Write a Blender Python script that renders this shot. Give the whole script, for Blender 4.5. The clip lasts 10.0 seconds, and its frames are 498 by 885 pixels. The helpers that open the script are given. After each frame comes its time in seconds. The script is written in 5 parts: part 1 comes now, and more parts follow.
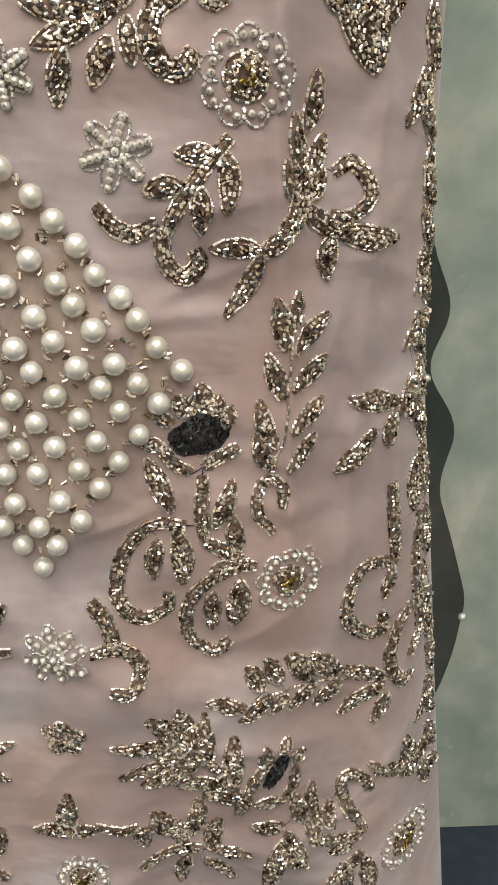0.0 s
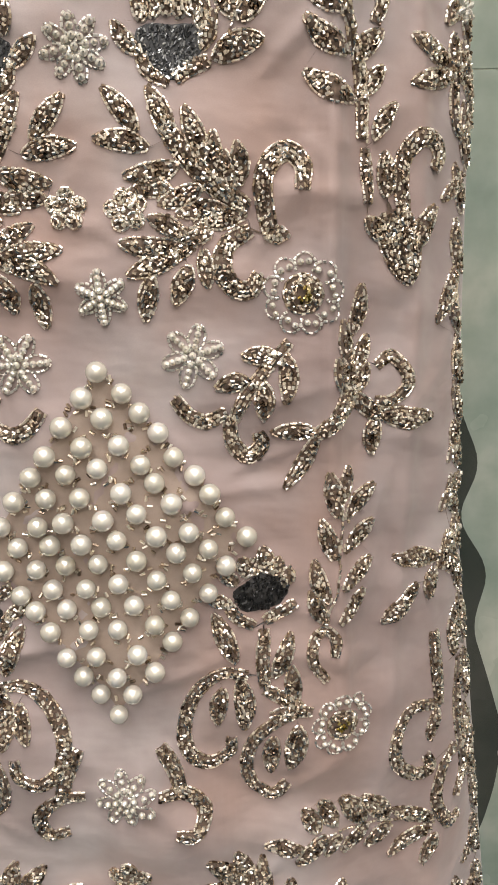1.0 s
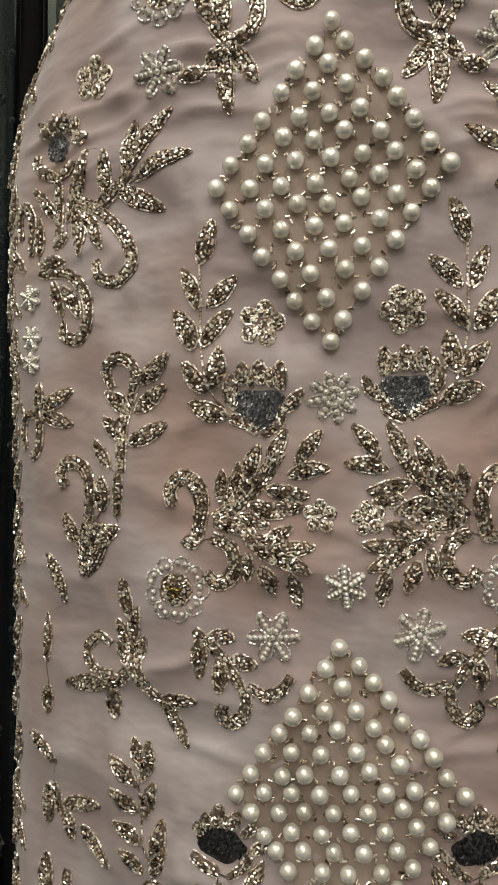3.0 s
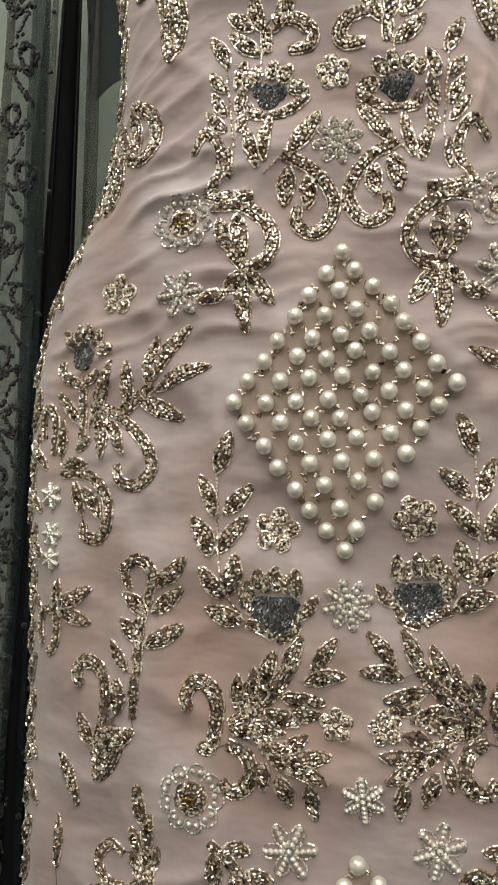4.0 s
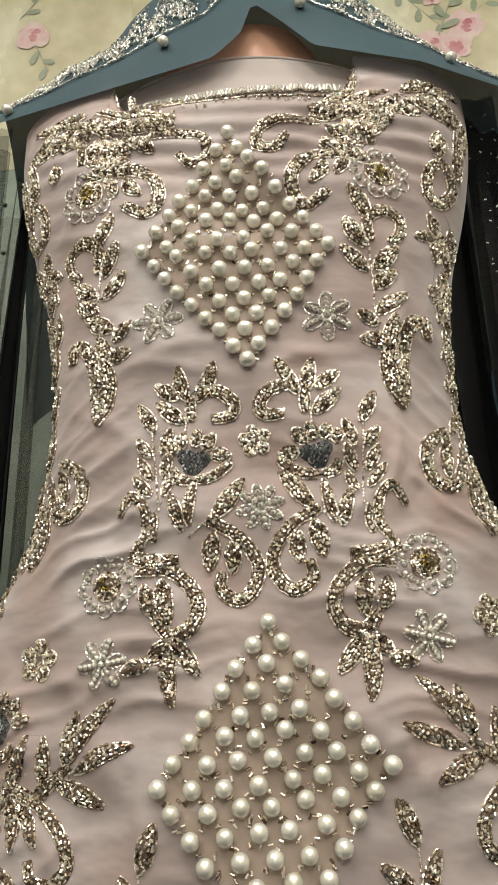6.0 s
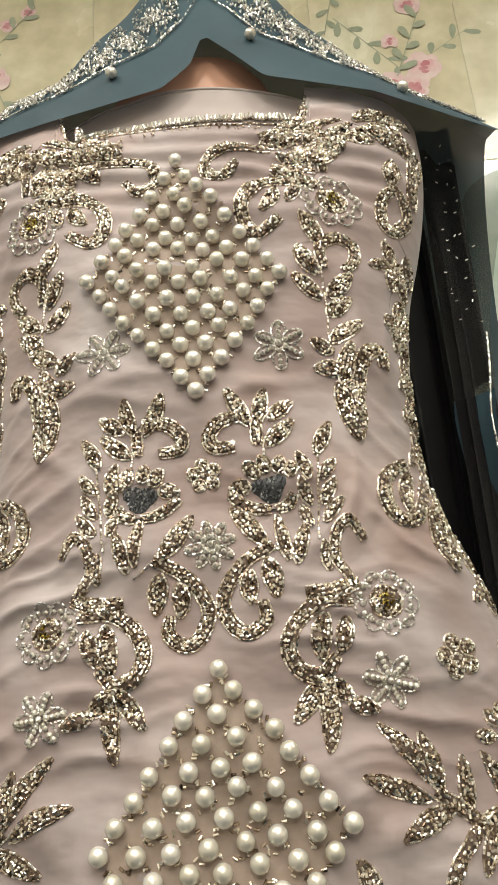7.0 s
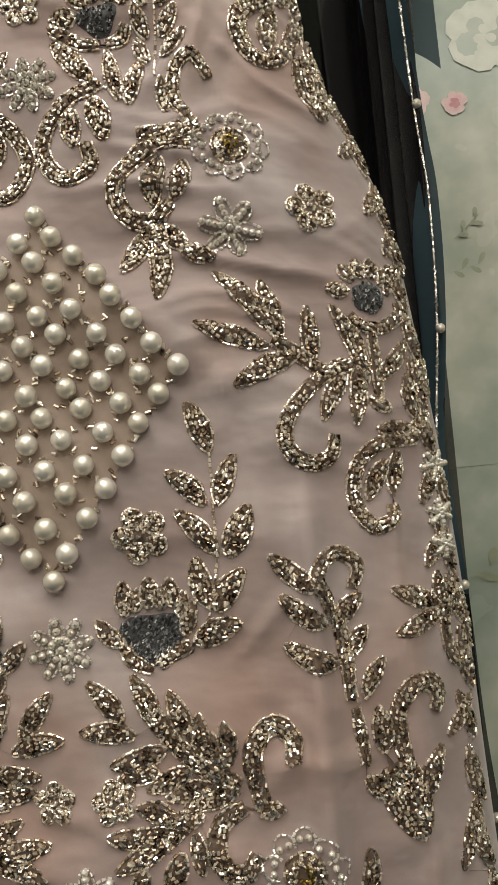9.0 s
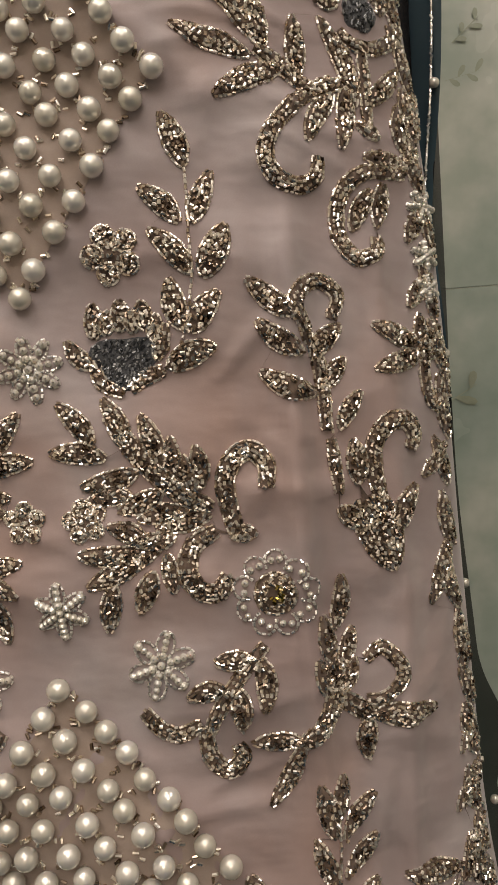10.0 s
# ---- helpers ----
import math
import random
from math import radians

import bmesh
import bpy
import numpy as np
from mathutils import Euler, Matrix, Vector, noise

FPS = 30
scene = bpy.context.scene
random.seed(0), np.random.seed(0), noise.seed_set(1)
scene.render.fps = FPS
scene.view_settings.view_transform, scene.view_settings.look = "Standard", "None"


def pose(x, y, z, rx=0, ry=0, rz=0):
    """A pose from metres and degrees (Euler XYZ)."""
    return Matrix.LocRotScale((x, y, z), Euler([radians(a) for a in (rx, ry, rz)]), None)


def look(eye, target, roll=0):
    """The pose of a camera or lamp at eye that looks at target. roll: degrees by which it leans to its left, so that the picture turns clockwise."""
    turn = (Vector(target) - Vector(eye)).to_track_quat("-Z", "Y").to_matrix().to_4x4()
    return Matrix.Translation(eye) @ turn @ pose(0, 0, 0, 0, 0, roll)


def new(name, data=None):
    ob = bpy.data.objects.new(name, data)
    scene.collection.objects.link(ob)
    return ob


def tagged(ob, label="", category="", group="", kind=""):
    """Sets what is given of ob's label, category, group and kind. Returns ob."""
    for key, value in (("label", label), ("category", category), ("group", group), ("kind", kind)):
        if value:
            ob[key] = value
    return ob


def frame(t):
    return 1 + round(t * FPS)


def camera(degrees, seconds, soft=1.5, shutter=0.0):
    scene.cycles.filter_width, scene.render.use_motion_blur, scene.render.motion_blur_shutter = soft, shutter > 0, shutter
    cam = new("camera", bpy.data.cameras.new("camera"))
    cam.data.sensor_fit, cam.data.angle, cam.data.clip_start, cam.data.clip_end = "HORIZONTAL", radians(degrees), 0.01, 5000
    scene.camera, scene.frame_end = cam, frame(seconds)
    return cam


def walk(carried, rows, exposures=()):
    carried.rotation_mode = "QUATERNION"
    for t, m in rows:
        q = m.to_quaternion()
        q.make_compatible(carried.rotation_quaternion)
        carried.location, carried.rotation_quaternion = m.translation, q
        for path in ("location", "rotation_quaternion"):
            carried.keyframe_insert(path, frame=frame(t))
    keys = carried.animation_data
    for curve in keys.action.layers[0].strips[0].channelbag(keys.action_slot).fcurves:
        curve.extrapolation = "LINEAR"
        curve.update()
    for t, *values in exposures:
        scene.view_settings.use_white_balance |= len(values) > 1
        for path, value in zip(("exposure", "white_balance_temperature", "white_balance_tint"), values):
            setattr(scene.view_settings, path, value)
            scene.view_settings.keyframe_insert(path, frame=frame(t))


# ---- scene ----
cam = camera(33.9, 10.0)
PATH = [
    (0, (-0.0193, 0.0115, 1.0834), (0.0477, 1.4245, 0.4751), 0.2),
    (0.5, (-0.0177, -0.0123, 1.1096), (0.0262, 1.4515, 0.6345), -0.1),
    (1, (-0.0423, -0.0285, 1.1265), (-0.0039, 1.4561, 0.7192), -0.8),
    (1.5, (-0.0470, -0.0493, 1.1527), (-0.1109, 1.4438, 0.7800), -1.5),
    (2, (-0.0693, -0.0655, 1.1743), (-0.1840, 1.4422, 0.8832), -2.0),
    (2.5, (-0.0886, -0.0855, 1.1958), (-0.2349, 1.4330, 0.9848), -1.7),
    (2.7, (-0.0939, -0.0939, 1.2043), (-0.2664, 1.4253, 1.0249), -1.4),
    (3.8, (-0.0986, -0.1163, 1.2705), (-0.3265, 1.4068, 1.2874), -1.2),
    (4, (-0.1001, -0.1163, 1.2813), (-0.3072, 1.4083, 1.3506), -1.2),
    (4.5, (-0.0893, -0.1147, 1.3059), (-0.2834, 1.4006, 1.5015), -1.3),
    (5, (-0.0878, -0.1163, 1.3298), (-0.2318, 1.3922, 1.6055), -1.6),
    (5.5, (-0.0839, -0.1186, 1.3575), (-0.1771, 1.3714, 1.7364), -2.5),
    (5.7, (-0.0832, -0.1193, 1.3652), (-0.1794, 1.3598, 1.7818), -2.9),
    (6.8, (-0.0785, -0.1093, 1.3868), (-0.1301, 1.3298, 1.9335), -4.3),
    (7, (-0.0662, -0.0901, 1.3760), (-0.1078, 1.3498, 1.9212), -4.6),
    (7.5, (-0.0470, -0.0377, 1.3452), (-0.1602, 1.4584, 1.6932), -4.9),
    (8, (-0.0223, -0.0254, 1.3175), (-0.1347, 1.4907, 1.5623), -4.5),
    (8.5, (-0.0046, -0.0308, 1.3090), (-0.1124, 1.4930, 1.5030), -5.0),
    (9, (0.0123, -0.0092, 1.2643), (-0.0724, 1.5238, 1.3829), -5.6),
    (9.5, (0.0185, 0.0031, 1.2228), (-0.0470, 1.5415, 1.2382), -4.8),
    (10, (0.0069, 0.0069, 1.1858), (-0.0608, 1.5423, 1.0903), -4.5),
]
EXPOSURES = [
    (0.0, -0.29, 6280, 12), (0.5, -0.28, 6300, 13), (1.0, -0.18, 6300, 14), (1.5, -0.13, 6330, 15), (1.7, -0.22, 6380, 12), (2.0, -0.74, 6430, 9), (2.5, -0.87, 6430, 9),
    (4.0, -0.64, 6340, 9), (5.5, -0.53, 6430, 6), (7.0, -0.42, 6600, 7), (8.0, -0.68, 6720, 9), (9.0, -0.83, 6680, 10), (10.0, -0.97, 6820, 17),
]
walk(cam, [(t, look(eye, target, roll)) for t, eye, target, roll in PATH], EXPOSURES)

# ---- light: a shop room with ceiling panels, and spots added for bead sparkle ----
world = bpy.data.worlds.new("room_air")
scene.world = world
world.use_nodes = True
world.node_tree.nodes["Background"].inputs[0].default_value = (0.9, 0.95, 1.0, 1)
world.node_tree.nodes["Background"].inputs[1].default_value = 0.05

CEILING = 2.9
PANELS = ((-0.70, -0.70, 0.8, 0.8, 16), (0.80, -1.05, 0.4, 0.4, 6), (0.16, -2.45, 0.5, 0.5, 42))
# Unseen downlights, added in number so that the beads sparkle.
SPOTS = ((-0.62, 0.12), (0.02, -0.05), (0.62, 0.12), (-0.3, -1.3), (0.4, -1.5), (1.25, -0.4), (-1.3, -0.3), (-0.9, -1.6), (1.1, -1.4), (-0.25, -0.55), (0.35, -0.6), (0.0, -2.3), (-1.7, -1.1), (1.75, -1.0))
WARM = (1.0, 0.95, 0.875)


def ceiling_lamp(name, x, y, sx, sy, watts):
    data = bpy.data.lights.new(name, "AREA")
    data.shape = "RECTANGLE" if sx > 0.3 else "DISK"
    data.size, data.size_y, data.energy, data.color = sx, sy, watts, WARM
    ob = new(name, data)
    ob.matrix_world = pose(x, y, CEILING - 0.03)
    return ob


for x, y, sx, sy, watts in PANELS:
    ceiling_lamp("panel_light", x, y, sx, sy, watts)
for x, y in SPOTS:
    ceiling_lamp("spot_light", x, y, 0.09, 0.09, 5.2)


# ---- materials ----
def material(name, rough=0.6, metal=0.0):
    m = bpy.data.materials.new(name)
    m.use_nodes = True
    b = m.node_tree.nodes["Principled BSDF"]
    b.inputs["Roughness"].default_value, b.inputs["Metallic"].default_value = rough, metal
    return m, m.node_tree, b


def node(tree, kind, **values):
    n = tree.nodes.new(kind)
    for key, value in values.items():
        n.inputs[key].default_value = value
    return n


def noise_of(tree, scale, detail=3.0, stretch=(1, 1, 1)):
    tc = tree.nodes.new("ShaderNodeTexCoord")
    mp = tree.nodes.new("ShaderNodeMapping")
    mp.inputs["Scale"].default_value = stretch
    n = node(tree, "ShaderNodeTexNoise", Scale=scale, Detail=detail)
    tree.links.new(tc.outputs["Object"], mp.inputs["Vector"])
    tree.links.new(mp.outputs["Vector"], n.inputs["Vector"])
    return n.outputs["Fac"]


def ramp(tree, fac, *stops):
    r = tree.nodes.new("ShaderNodeValToRGB")
    e = r.color_ramp.elements
    while len(e) < len(stops):
        e.new(0.5)
    for el, (p, c) in zip(e, stops):
        el.position, el.color = p, (*c, 1)
    tree.links.new(fac, r.inputs["Fac"])
    return r.outputs["Color"]


def bump(tree, b, height, strength, distance):
    n = node(tree, "ShaderNodeBump", Strength=strength, Distance=distance)
    tree.links.new(height, n.inputs["Height"])
    tree.links.new(n.outputs["Normal"], b.inputs["Normal"])


def mix(tree, fac, a, c, kind="MIX"):
    n = tree.nodes.new("ShaderNodeMix")
    n.data_type, n.blend_type = "RGBA", kind
    for socket, value in ((n.inputs["Factor"], fac), (n.inputs["A"], a), (n.inputs["B"], c)):
        if isinstance(value, (int, float)):
            socket.default_value = value
        elif isinstance(value, tuple):
            socket.default_value = (*value, 1)
        else:
            tree.links.new(value, socket)
    return n.outputs["Result"]


def islands(tree):
    return tree.nodes.new("ShaderNodeNewGeometry").outputs["Random Per Island"]


def cloth_material(name, light, dark, rough=0.75, cloud=9.0, sheen=0.3):
    m, tree, b = material(name, rough)
    big = ramp(tree, noise_of(tree, cloud, 4), (0.30, dark), (0.70, light))
    weave = noise_of(tree, 1500, 2, (1, 1, 1.6))
    b_col = mix(tree, 0.12, big, ramp(tree, weave, (0.3, (0.3, 0.3, 0.3)), (0.7, (1, 1, 1))), "MULTIPLY")
    tree.links.new(b_col, b.inputs["Base Color"])
    b.inputs["Sheen Weight"].default_value = sheen
    bump(tree, b, weave, 0.12, 0.0006)
    return m


def bead_material(name, stops, rough=0.2, metal=1.0):
    m, tree, b = material(name, rough, metal)
    lot = islands(tree)
    tree.links.new(ramp(tree, lot, *stops), b.inputs["Base Color"])
    scramble = node(tree, "ShaderNodeMath")
    scramble.operation = "MULTIPLY"
    scramble.inputs[1].default_value = 17.0
    part_of = node(tree, "ShaderNodeMath")
    part_of.operation = "FRACT"
    tree.links.new(lot, scramble.inputs[0])
    tree.links.new(scramble.outputs[0], part_of.inputs[0])
    tree.links.new(ramp(tree, part_of.outputs[0], (0.0, (rough * 0.6,) * 3), (1.0, (rough * 1.6,) * 3)), b.inputs["Roughness"])
    return m


def georgette():
    """Two fine layers over a rosier lining, which shows through in patches."""
    m, tree, b = material("dusty_pink_georgette", 0.62)
    cloud = ramp(tree, noise_of(tree, 11, 4), (0.32, (0.315, 0.236, 0.220)), (0.52, (0.375, 0.308, 0.298)), (0.70, (0.500, 0.446, 0.442)))
    rosy = ramp(tree, noise_of(tree, 9, 4, (1.0, 1.0, 0.8)), (0.52, (0, 0, 0)), (0.72, (0.85, 0.85, 0.85)))
    colour = mix(tree, rosy, cloud, (0.40, 0.275, 0.235))
    weave = noise_of(tree, 1500, 2, (1, 1, 1.6))
    tree.links.new(mix(tree, 0.12, colour, ramp(tree, weave, (0.3, (0.3, 0.3, 0.3)), (0.7, (1, 1, 1))), "MULTIPLY"), b.inputs["Base Color"])
    b.inputs["Sheen Weight"].default_value = 0.3
    crush = node(tree, "ShaderNodeMath")
    crush.operation = "ADD"
    tree.links.new(noise_of(tree, 15, 2, (1, 1, 1.5)), crush.inputs[0])
    tree.links.new(noise_of(tree, 34, 2, (1, 1, 1.8)), crush.inputs[1])
    bump(tree, b, crush.outputs[0], 0.32, 0.006)
    return m


PINK = georgette()
NET = cloth_material("tan_net", (0.41, 0.325, 0.27), (0.35, 0.27, 0.22), 0.7, 120)
PALE = cloth_material("pale_pink_lining", (0.52, 0.45, 0.43), (0.47, 0.40, 0.38))
GOLD = bead_material("champagne_cut_beads", ((0.0, (0.17, 0.12, 0.085)), (0.25, (0.58, 0.475, 0.37)), (0.48, (0.97, 0.89, 0.77)), (1.0, (1.0, 0.975, 0.93))), 0.26)
SILVER = bead_material("clear_silver_beads", ((0.0, (0.42, 0.40, 0.36)), (0.5, (0.80, 0.78, 0.73)), (1.0, (0.98, 0.97, 0.94))), 0.24, 0.8)
YELLOW = bead_material("olive_gold_beads", ((0.0, (0.16, 0.11, 0.02)), (0.6, (0.45, 0.34, 0.08)), (1.0, (0.9, 0.8, 0.5))), 0.22)
THREAD = cloth_material("brown_gold_thread", (0.20, 0.14, 0.10), (0.09, 0.06, 0.045), 0.8, 300)
GREY = cloth_material("slate_grey_thread", (0.085, 0.09, 0.094), (0.035, 0.036, 0.04), 0.6, 500)
KNOT = bead_material("slate_grey_knots", ((0.0, (0.03, 0.031, 0.033)), (0.6, (0.12, 0.125, 0.13)), (1.0, (0.45, 0.46, 0.46))), 0.3, 0.5)
KNOT_BLACK = bead_material("black_knots", ((0.0, (0.004, 0.004, 0.004)), (0.8, (0.02, 0.02, 0.02)), (1.0, (0.12, 0.12, 0.12))), 0.3, 0.3)
BLACK = cloth_material("black_thread", (0.022, 0.02, 0.02), (0.008, 0.008, 0.008), 0.5, 500)
SKIN = cloth_material("peach_moulding", (0.66, 0.36, 0.24), (0.60, 0.31, 0.20), 0.5, 6, 0.0)


def pearl_material():
    m, tree, b = material("cream_pearl", 0.24)
    info = tree.nodes.new("ShaderNodeObjectInfo")
    tone = ramp(tree, info.outputs["Random"], (0.0, (0.68, 0.645, 0.55)), (1.0, (0.83, 0.805, 0.735)))
    tree.links.new(mix(tree, 0.1, tone, ramp(tree, noise_of(tree, 250, 2), (0.3, (0.7, 0.66, 0.6)), (0.7, (1, 1, 1))), "MULTIPLY"), b.inputs["Base Color"])
    b.inputs["Metallic"].default_value = 0.45
    b.inputs["Coat Weight"].default_value = 1.0
    b.inputs["Coat Roughness"].default_value = 0.2
    b.inputs["Subsurface Weight"].default_value = 0.15
    b.inputs["Subsurface Radius"].default_value = (0.004, 0.003, 0.002)
    return m


PEARL = pearl_material()


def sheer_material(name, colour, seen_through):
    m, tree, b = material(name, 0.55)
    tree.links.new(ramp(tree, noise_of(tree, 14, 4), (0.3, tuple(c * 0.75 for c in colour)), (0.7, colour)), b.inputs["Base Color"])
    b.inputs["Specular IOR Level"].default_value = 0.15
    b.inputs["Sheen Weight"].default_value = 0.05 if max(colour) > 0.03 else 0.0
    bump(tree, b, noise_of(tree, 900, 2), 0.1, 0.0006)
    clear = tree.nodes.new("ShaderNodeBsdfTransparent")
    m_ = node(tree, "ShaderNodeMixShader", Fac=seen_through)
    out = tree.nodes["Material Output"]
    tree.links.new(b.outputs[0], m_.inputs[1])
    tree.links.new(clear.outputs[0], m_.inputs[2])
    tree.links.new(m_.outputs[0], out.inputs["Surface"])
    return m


CHIFFON = sheer_material("slate_teal_chiffon", (0.045, 0.083, 0.104), 0.05)
CHIFFON_THIN = sheer_material("sheer_slate_chiffon", (0.15, 0.165, 0.135), 0.58)
CHIFFON_VEIL = sheer_material("dark_sheer_border", (0.016, 0.026, 0.027), 0.58)
CHIFFON_BROWN = sheer_material("dark_brown_sheer_hem", (0.014, 0.0125, 0.0125), 0.15)
# Near-black colour stands in for the shade deep in the scarf's folds.
CHIFFON_FOLD_SHADE = sheer_material("chiffon_with_fold_shade", (0.003, 0.003, 0.0035), 0.02)


def tile_material(name, deep, middle, pale):
    m, tree, b = material(name, 0.16)
    a = ramp(tree, noise_of(tree, 5.5, 5), (0.34, deep), (0.52, middle), (0.68, pale))
    c = ramp(tree, noise_of(tree, 22, 5), (0.35, (0.80, 0.83, 0.78)), (0.65, (1, 1, 1)))
    tree.links.new(mix(tree, 0.6, a, c, "MULTIPLY"), b.inputs["Base Color"])
    tree.links.new(ramp(tree, noise_of(tree, 9, 3), (0.3, (0.13, 0.13, 0.13)), (0.7, (0.3, 0.3, 0.3))), b.inputs["Roughness"])
    bump(tree, b, noise_of(tree, 12, 2), 0.05, 0.004)
    return m


TILE = tile_material("pale_green_glazed_tile", (0.32, 0.40, 0.345), (0.43, 0.495, 0.43), (0.60, 0.625, 0.545))
# The cream is warm lamp light on the upper wall, painted into the tile.
TILE_LAMPLIT = tile_material("cream_lamplit_tile", (0.56, 0.50, 0.34), (0.68, 0.62, 0.44), (0.76, 0.73, 0.57))
GROUT = cloth_material("grey_grout", (0.72, 0.73, 0.64), (0.66, 0.67, 0.58), 0.9, 30, 0)
PLASTER = cloth_material("cream_plaster", (0.72, 0.68, 0.60), (0.66, 0.62, 0.54), 0.85, 4, 0)
CARPET = cloth_material("dark_blue_carpet", (0.035, 0.055, 0.075), (0.02, 0.035, 0.05), 0.95, 40, 0.1)
PETAL_PALE = cloth_material("printed_blush_petal", (0.80, 0.66, 0.62), (0.74, 0.52, 0.52), 0.25, 60, 0)
PETAL_WHITE = cloth_material("printed_white_petal", (0.76, 0.80, 0.72), (0.62, 0.67, 0.58), 0.2, 60, 0)
PETAL = cloth_material("printed_pink_petal", (0.66, 0.36, 0.39), (0.76, 0.56, 0.54), 0.3, 60, 0)
PETAL_DEEP = cloth_material("printed_rose_red", (0.50, 0.18, 0.21), (0.62, 0.34, 0.35), 0.3, 60, 0)
LEAF_PRINT = cloth_material("printed_green_leaf", (0.30, 0.34, 0.24), (0.38, 0.41, 0.31), 0.3, 60, 0)
IRON = cloth_material("dull_black_iron", (0.03, 0.03, 0.03), (0.02, 0.02, 0.02), 0.4, 30, 0)


# ---- mesh helpers ----
def mesh_object(name, verts, faces, mats, parent=None, index=None, smooth=False):
    me = bpy.data.meshes.new(name)
    me.from_pydata(np.asarray(verts, float).tolist(), [], faces)
    for m in (mats if isinstance(mats, (list, tuple)) else [mats]):
        me.materials.append(m)
    if index is not None:
        me.polygons.foreach_set("material_index", index)
    if smooth:
        me.polygons.foreach_set("use_smooth", [True] * len(me.polygons))
    me.update()
    ob = new(name, me)
    ob.parent = parent
    return ob


def grid_faces(rows, cols, wrap=False):
    last = cols if wrap else cols - 1
    return [(i * cols + j, i * cols + (j + 1) % cols, (i + 1) * cols + (j + 1) % cols, (i + 1) * cols + j) for i in range(rows - 1) for j in range(last)]


def box(name, lo, hi, mat, parent=None, bevel=0.0):
    bm = bmesh.new()
    size = [b - a for a, b in zip(lo, hi)]
    bmesh.ops.create_cube(bm, size=1, matrix=Matrix.Translation([(a + b) / 2 for a, b in zip(lo, hi)]) @ Matrix.Diagonal((*size, 1)))
    if bevel:
        bmesh.ops.bevel(bm, geom=bm.edges[:], offset=bevel, segments=2, affect="EDGES")
    me = bpy.data.meshes.new(name)
    bm.to_mesh(me)
    bm.free()
    me.materials.append(mat)
    ob = new(name, me)
    ob.parent = parent
    return ob


# ---- room ----
WALL_Y = 0.955
floor = tagged(box("floor", (-2.2, -3.0, -0.05), (2.2, WALL_Y + 0.1, 0.0), CARPET), "dark blue carpeted shop floor", "floor", kind="structure")
ceiling = tagged(box("ceiling", (-2.2, -3.0, CEILING), (2.2, WALL_Y + 0.1, CEILING + 0.08), PLASTER), "plain cream plaster ceiling", "ceiling", kind="structure")
wall_north = tagged(box("wall_north", (-2.2, WALL_Y + 0.0015, 0.0), (2.2, WALL_Y + 0.1, CEILING), GROUT), "back wall of glossy cream-green tiles with printed roses", "wall", kind="structure")
tagged(box("wall_south", (-2.2, -3.1, 0.0), (2.2, -3.0, CEILING), PLASTER), "plain cream plastered shop wall", "wall", kind="structure")
tagged(box("wall_west", (-2.3, -3.0, 0.0), (-2.2, WALL_Y + 0.1, CEILING), PLASTER), "plain cream plastered shop wall", "wall", kind="structure")
tagged(box("wall_east", (2.2, -3.0, 0.0), (2.3, WALL_Y + 0.1, CEILING), PLASTER), "plain cream plastered shop wall", "wall", kind="structure")

# ---- the dress's shape: half widths to each side and the front's depth, by height ----
XC, YM = -0.1078, 0.504
HEIGHTS_R = (0.246, 0.493, 0.703, 0.796, 0.933, 1.10, 1.20, 1.30, 1.39, 1.43, 1.461, 1.49, 1.52, 1.56, 1.62, 1.69, 1.755, 1.817, 1.95)
WIDE_R = (0.300, 0.272, 0.246, 0.235, 0.218, 0.213, 0.212, 0.2065, 0.198, 0.193, 0.184, 0.170, 0.159, 0.150, 0.152, 0.159, 0.180, 0.1925, 0.1925)
HEIGHTS_L = (0.246, 0.570, 0.747, 0.90, 1.055, 1.138, 1.221, 1.284, 1.34, 1.382, 1.424, 1.458, 1.487, 1.538, 1.60, 1.668, 1.731, 1.817, 1.95)
WIDE_L = (0.308, 0.280, 0.264, 0.255, 0.249, 0.245, 0.243, 0.243, 0.241, 0.234, 0.220, 0.200, 0.184, 0.172, 0.166, 0.169, 0.186, 0.2017, 0.2017)
HEIGHTS_F = (0.246, 0.824, 1.055, 1.247, 1.401, 1.494, 1.632, 1.748, 1.817, 1.863, 1.902, 1.933, 1.98)
FRONT = (0.3696, 0.3735, 0.385, 0.3904, 0.3966, 0.4027, 0.4066, 0.412, 0.4158, 0.4258, 0.4528, 0.489, 0.503)


def soft(z, xs, ys):
    """A table's value with its corners rounded."""
    return sum(np.interp(z + d, xs, ys) for d in (-0.024, -0.012, 0, 0.012, 0.024)) / 5


def half_width(u, z):
    return np.where(u > 0, soft(z, HEIGHTS_R, WIDE_R), soft(z, HEIGHTS_L, WIDE_L))


rng = np.random.default_rng(7)
WAVES = [(rng.uniform(0, 2 * np.pi), 10 ** rng.uniform(-1.45, -0.85), rng.uniform(0, 2 * np.pi)) for _ in range(16)]


CREASES = [(rng.uniform(-0.24, 0.24), rng.uniform(0.55, 1.86), rng.normal(0, 0.45) + (math.pi / 2 if rng.uniform() < 0.45 else 0), rng.uniform(0.018, 0.05), rng.uniform(0.0035, 0.007), rng.uniform(0.0010, 0.0030)) for _ in range(260)]


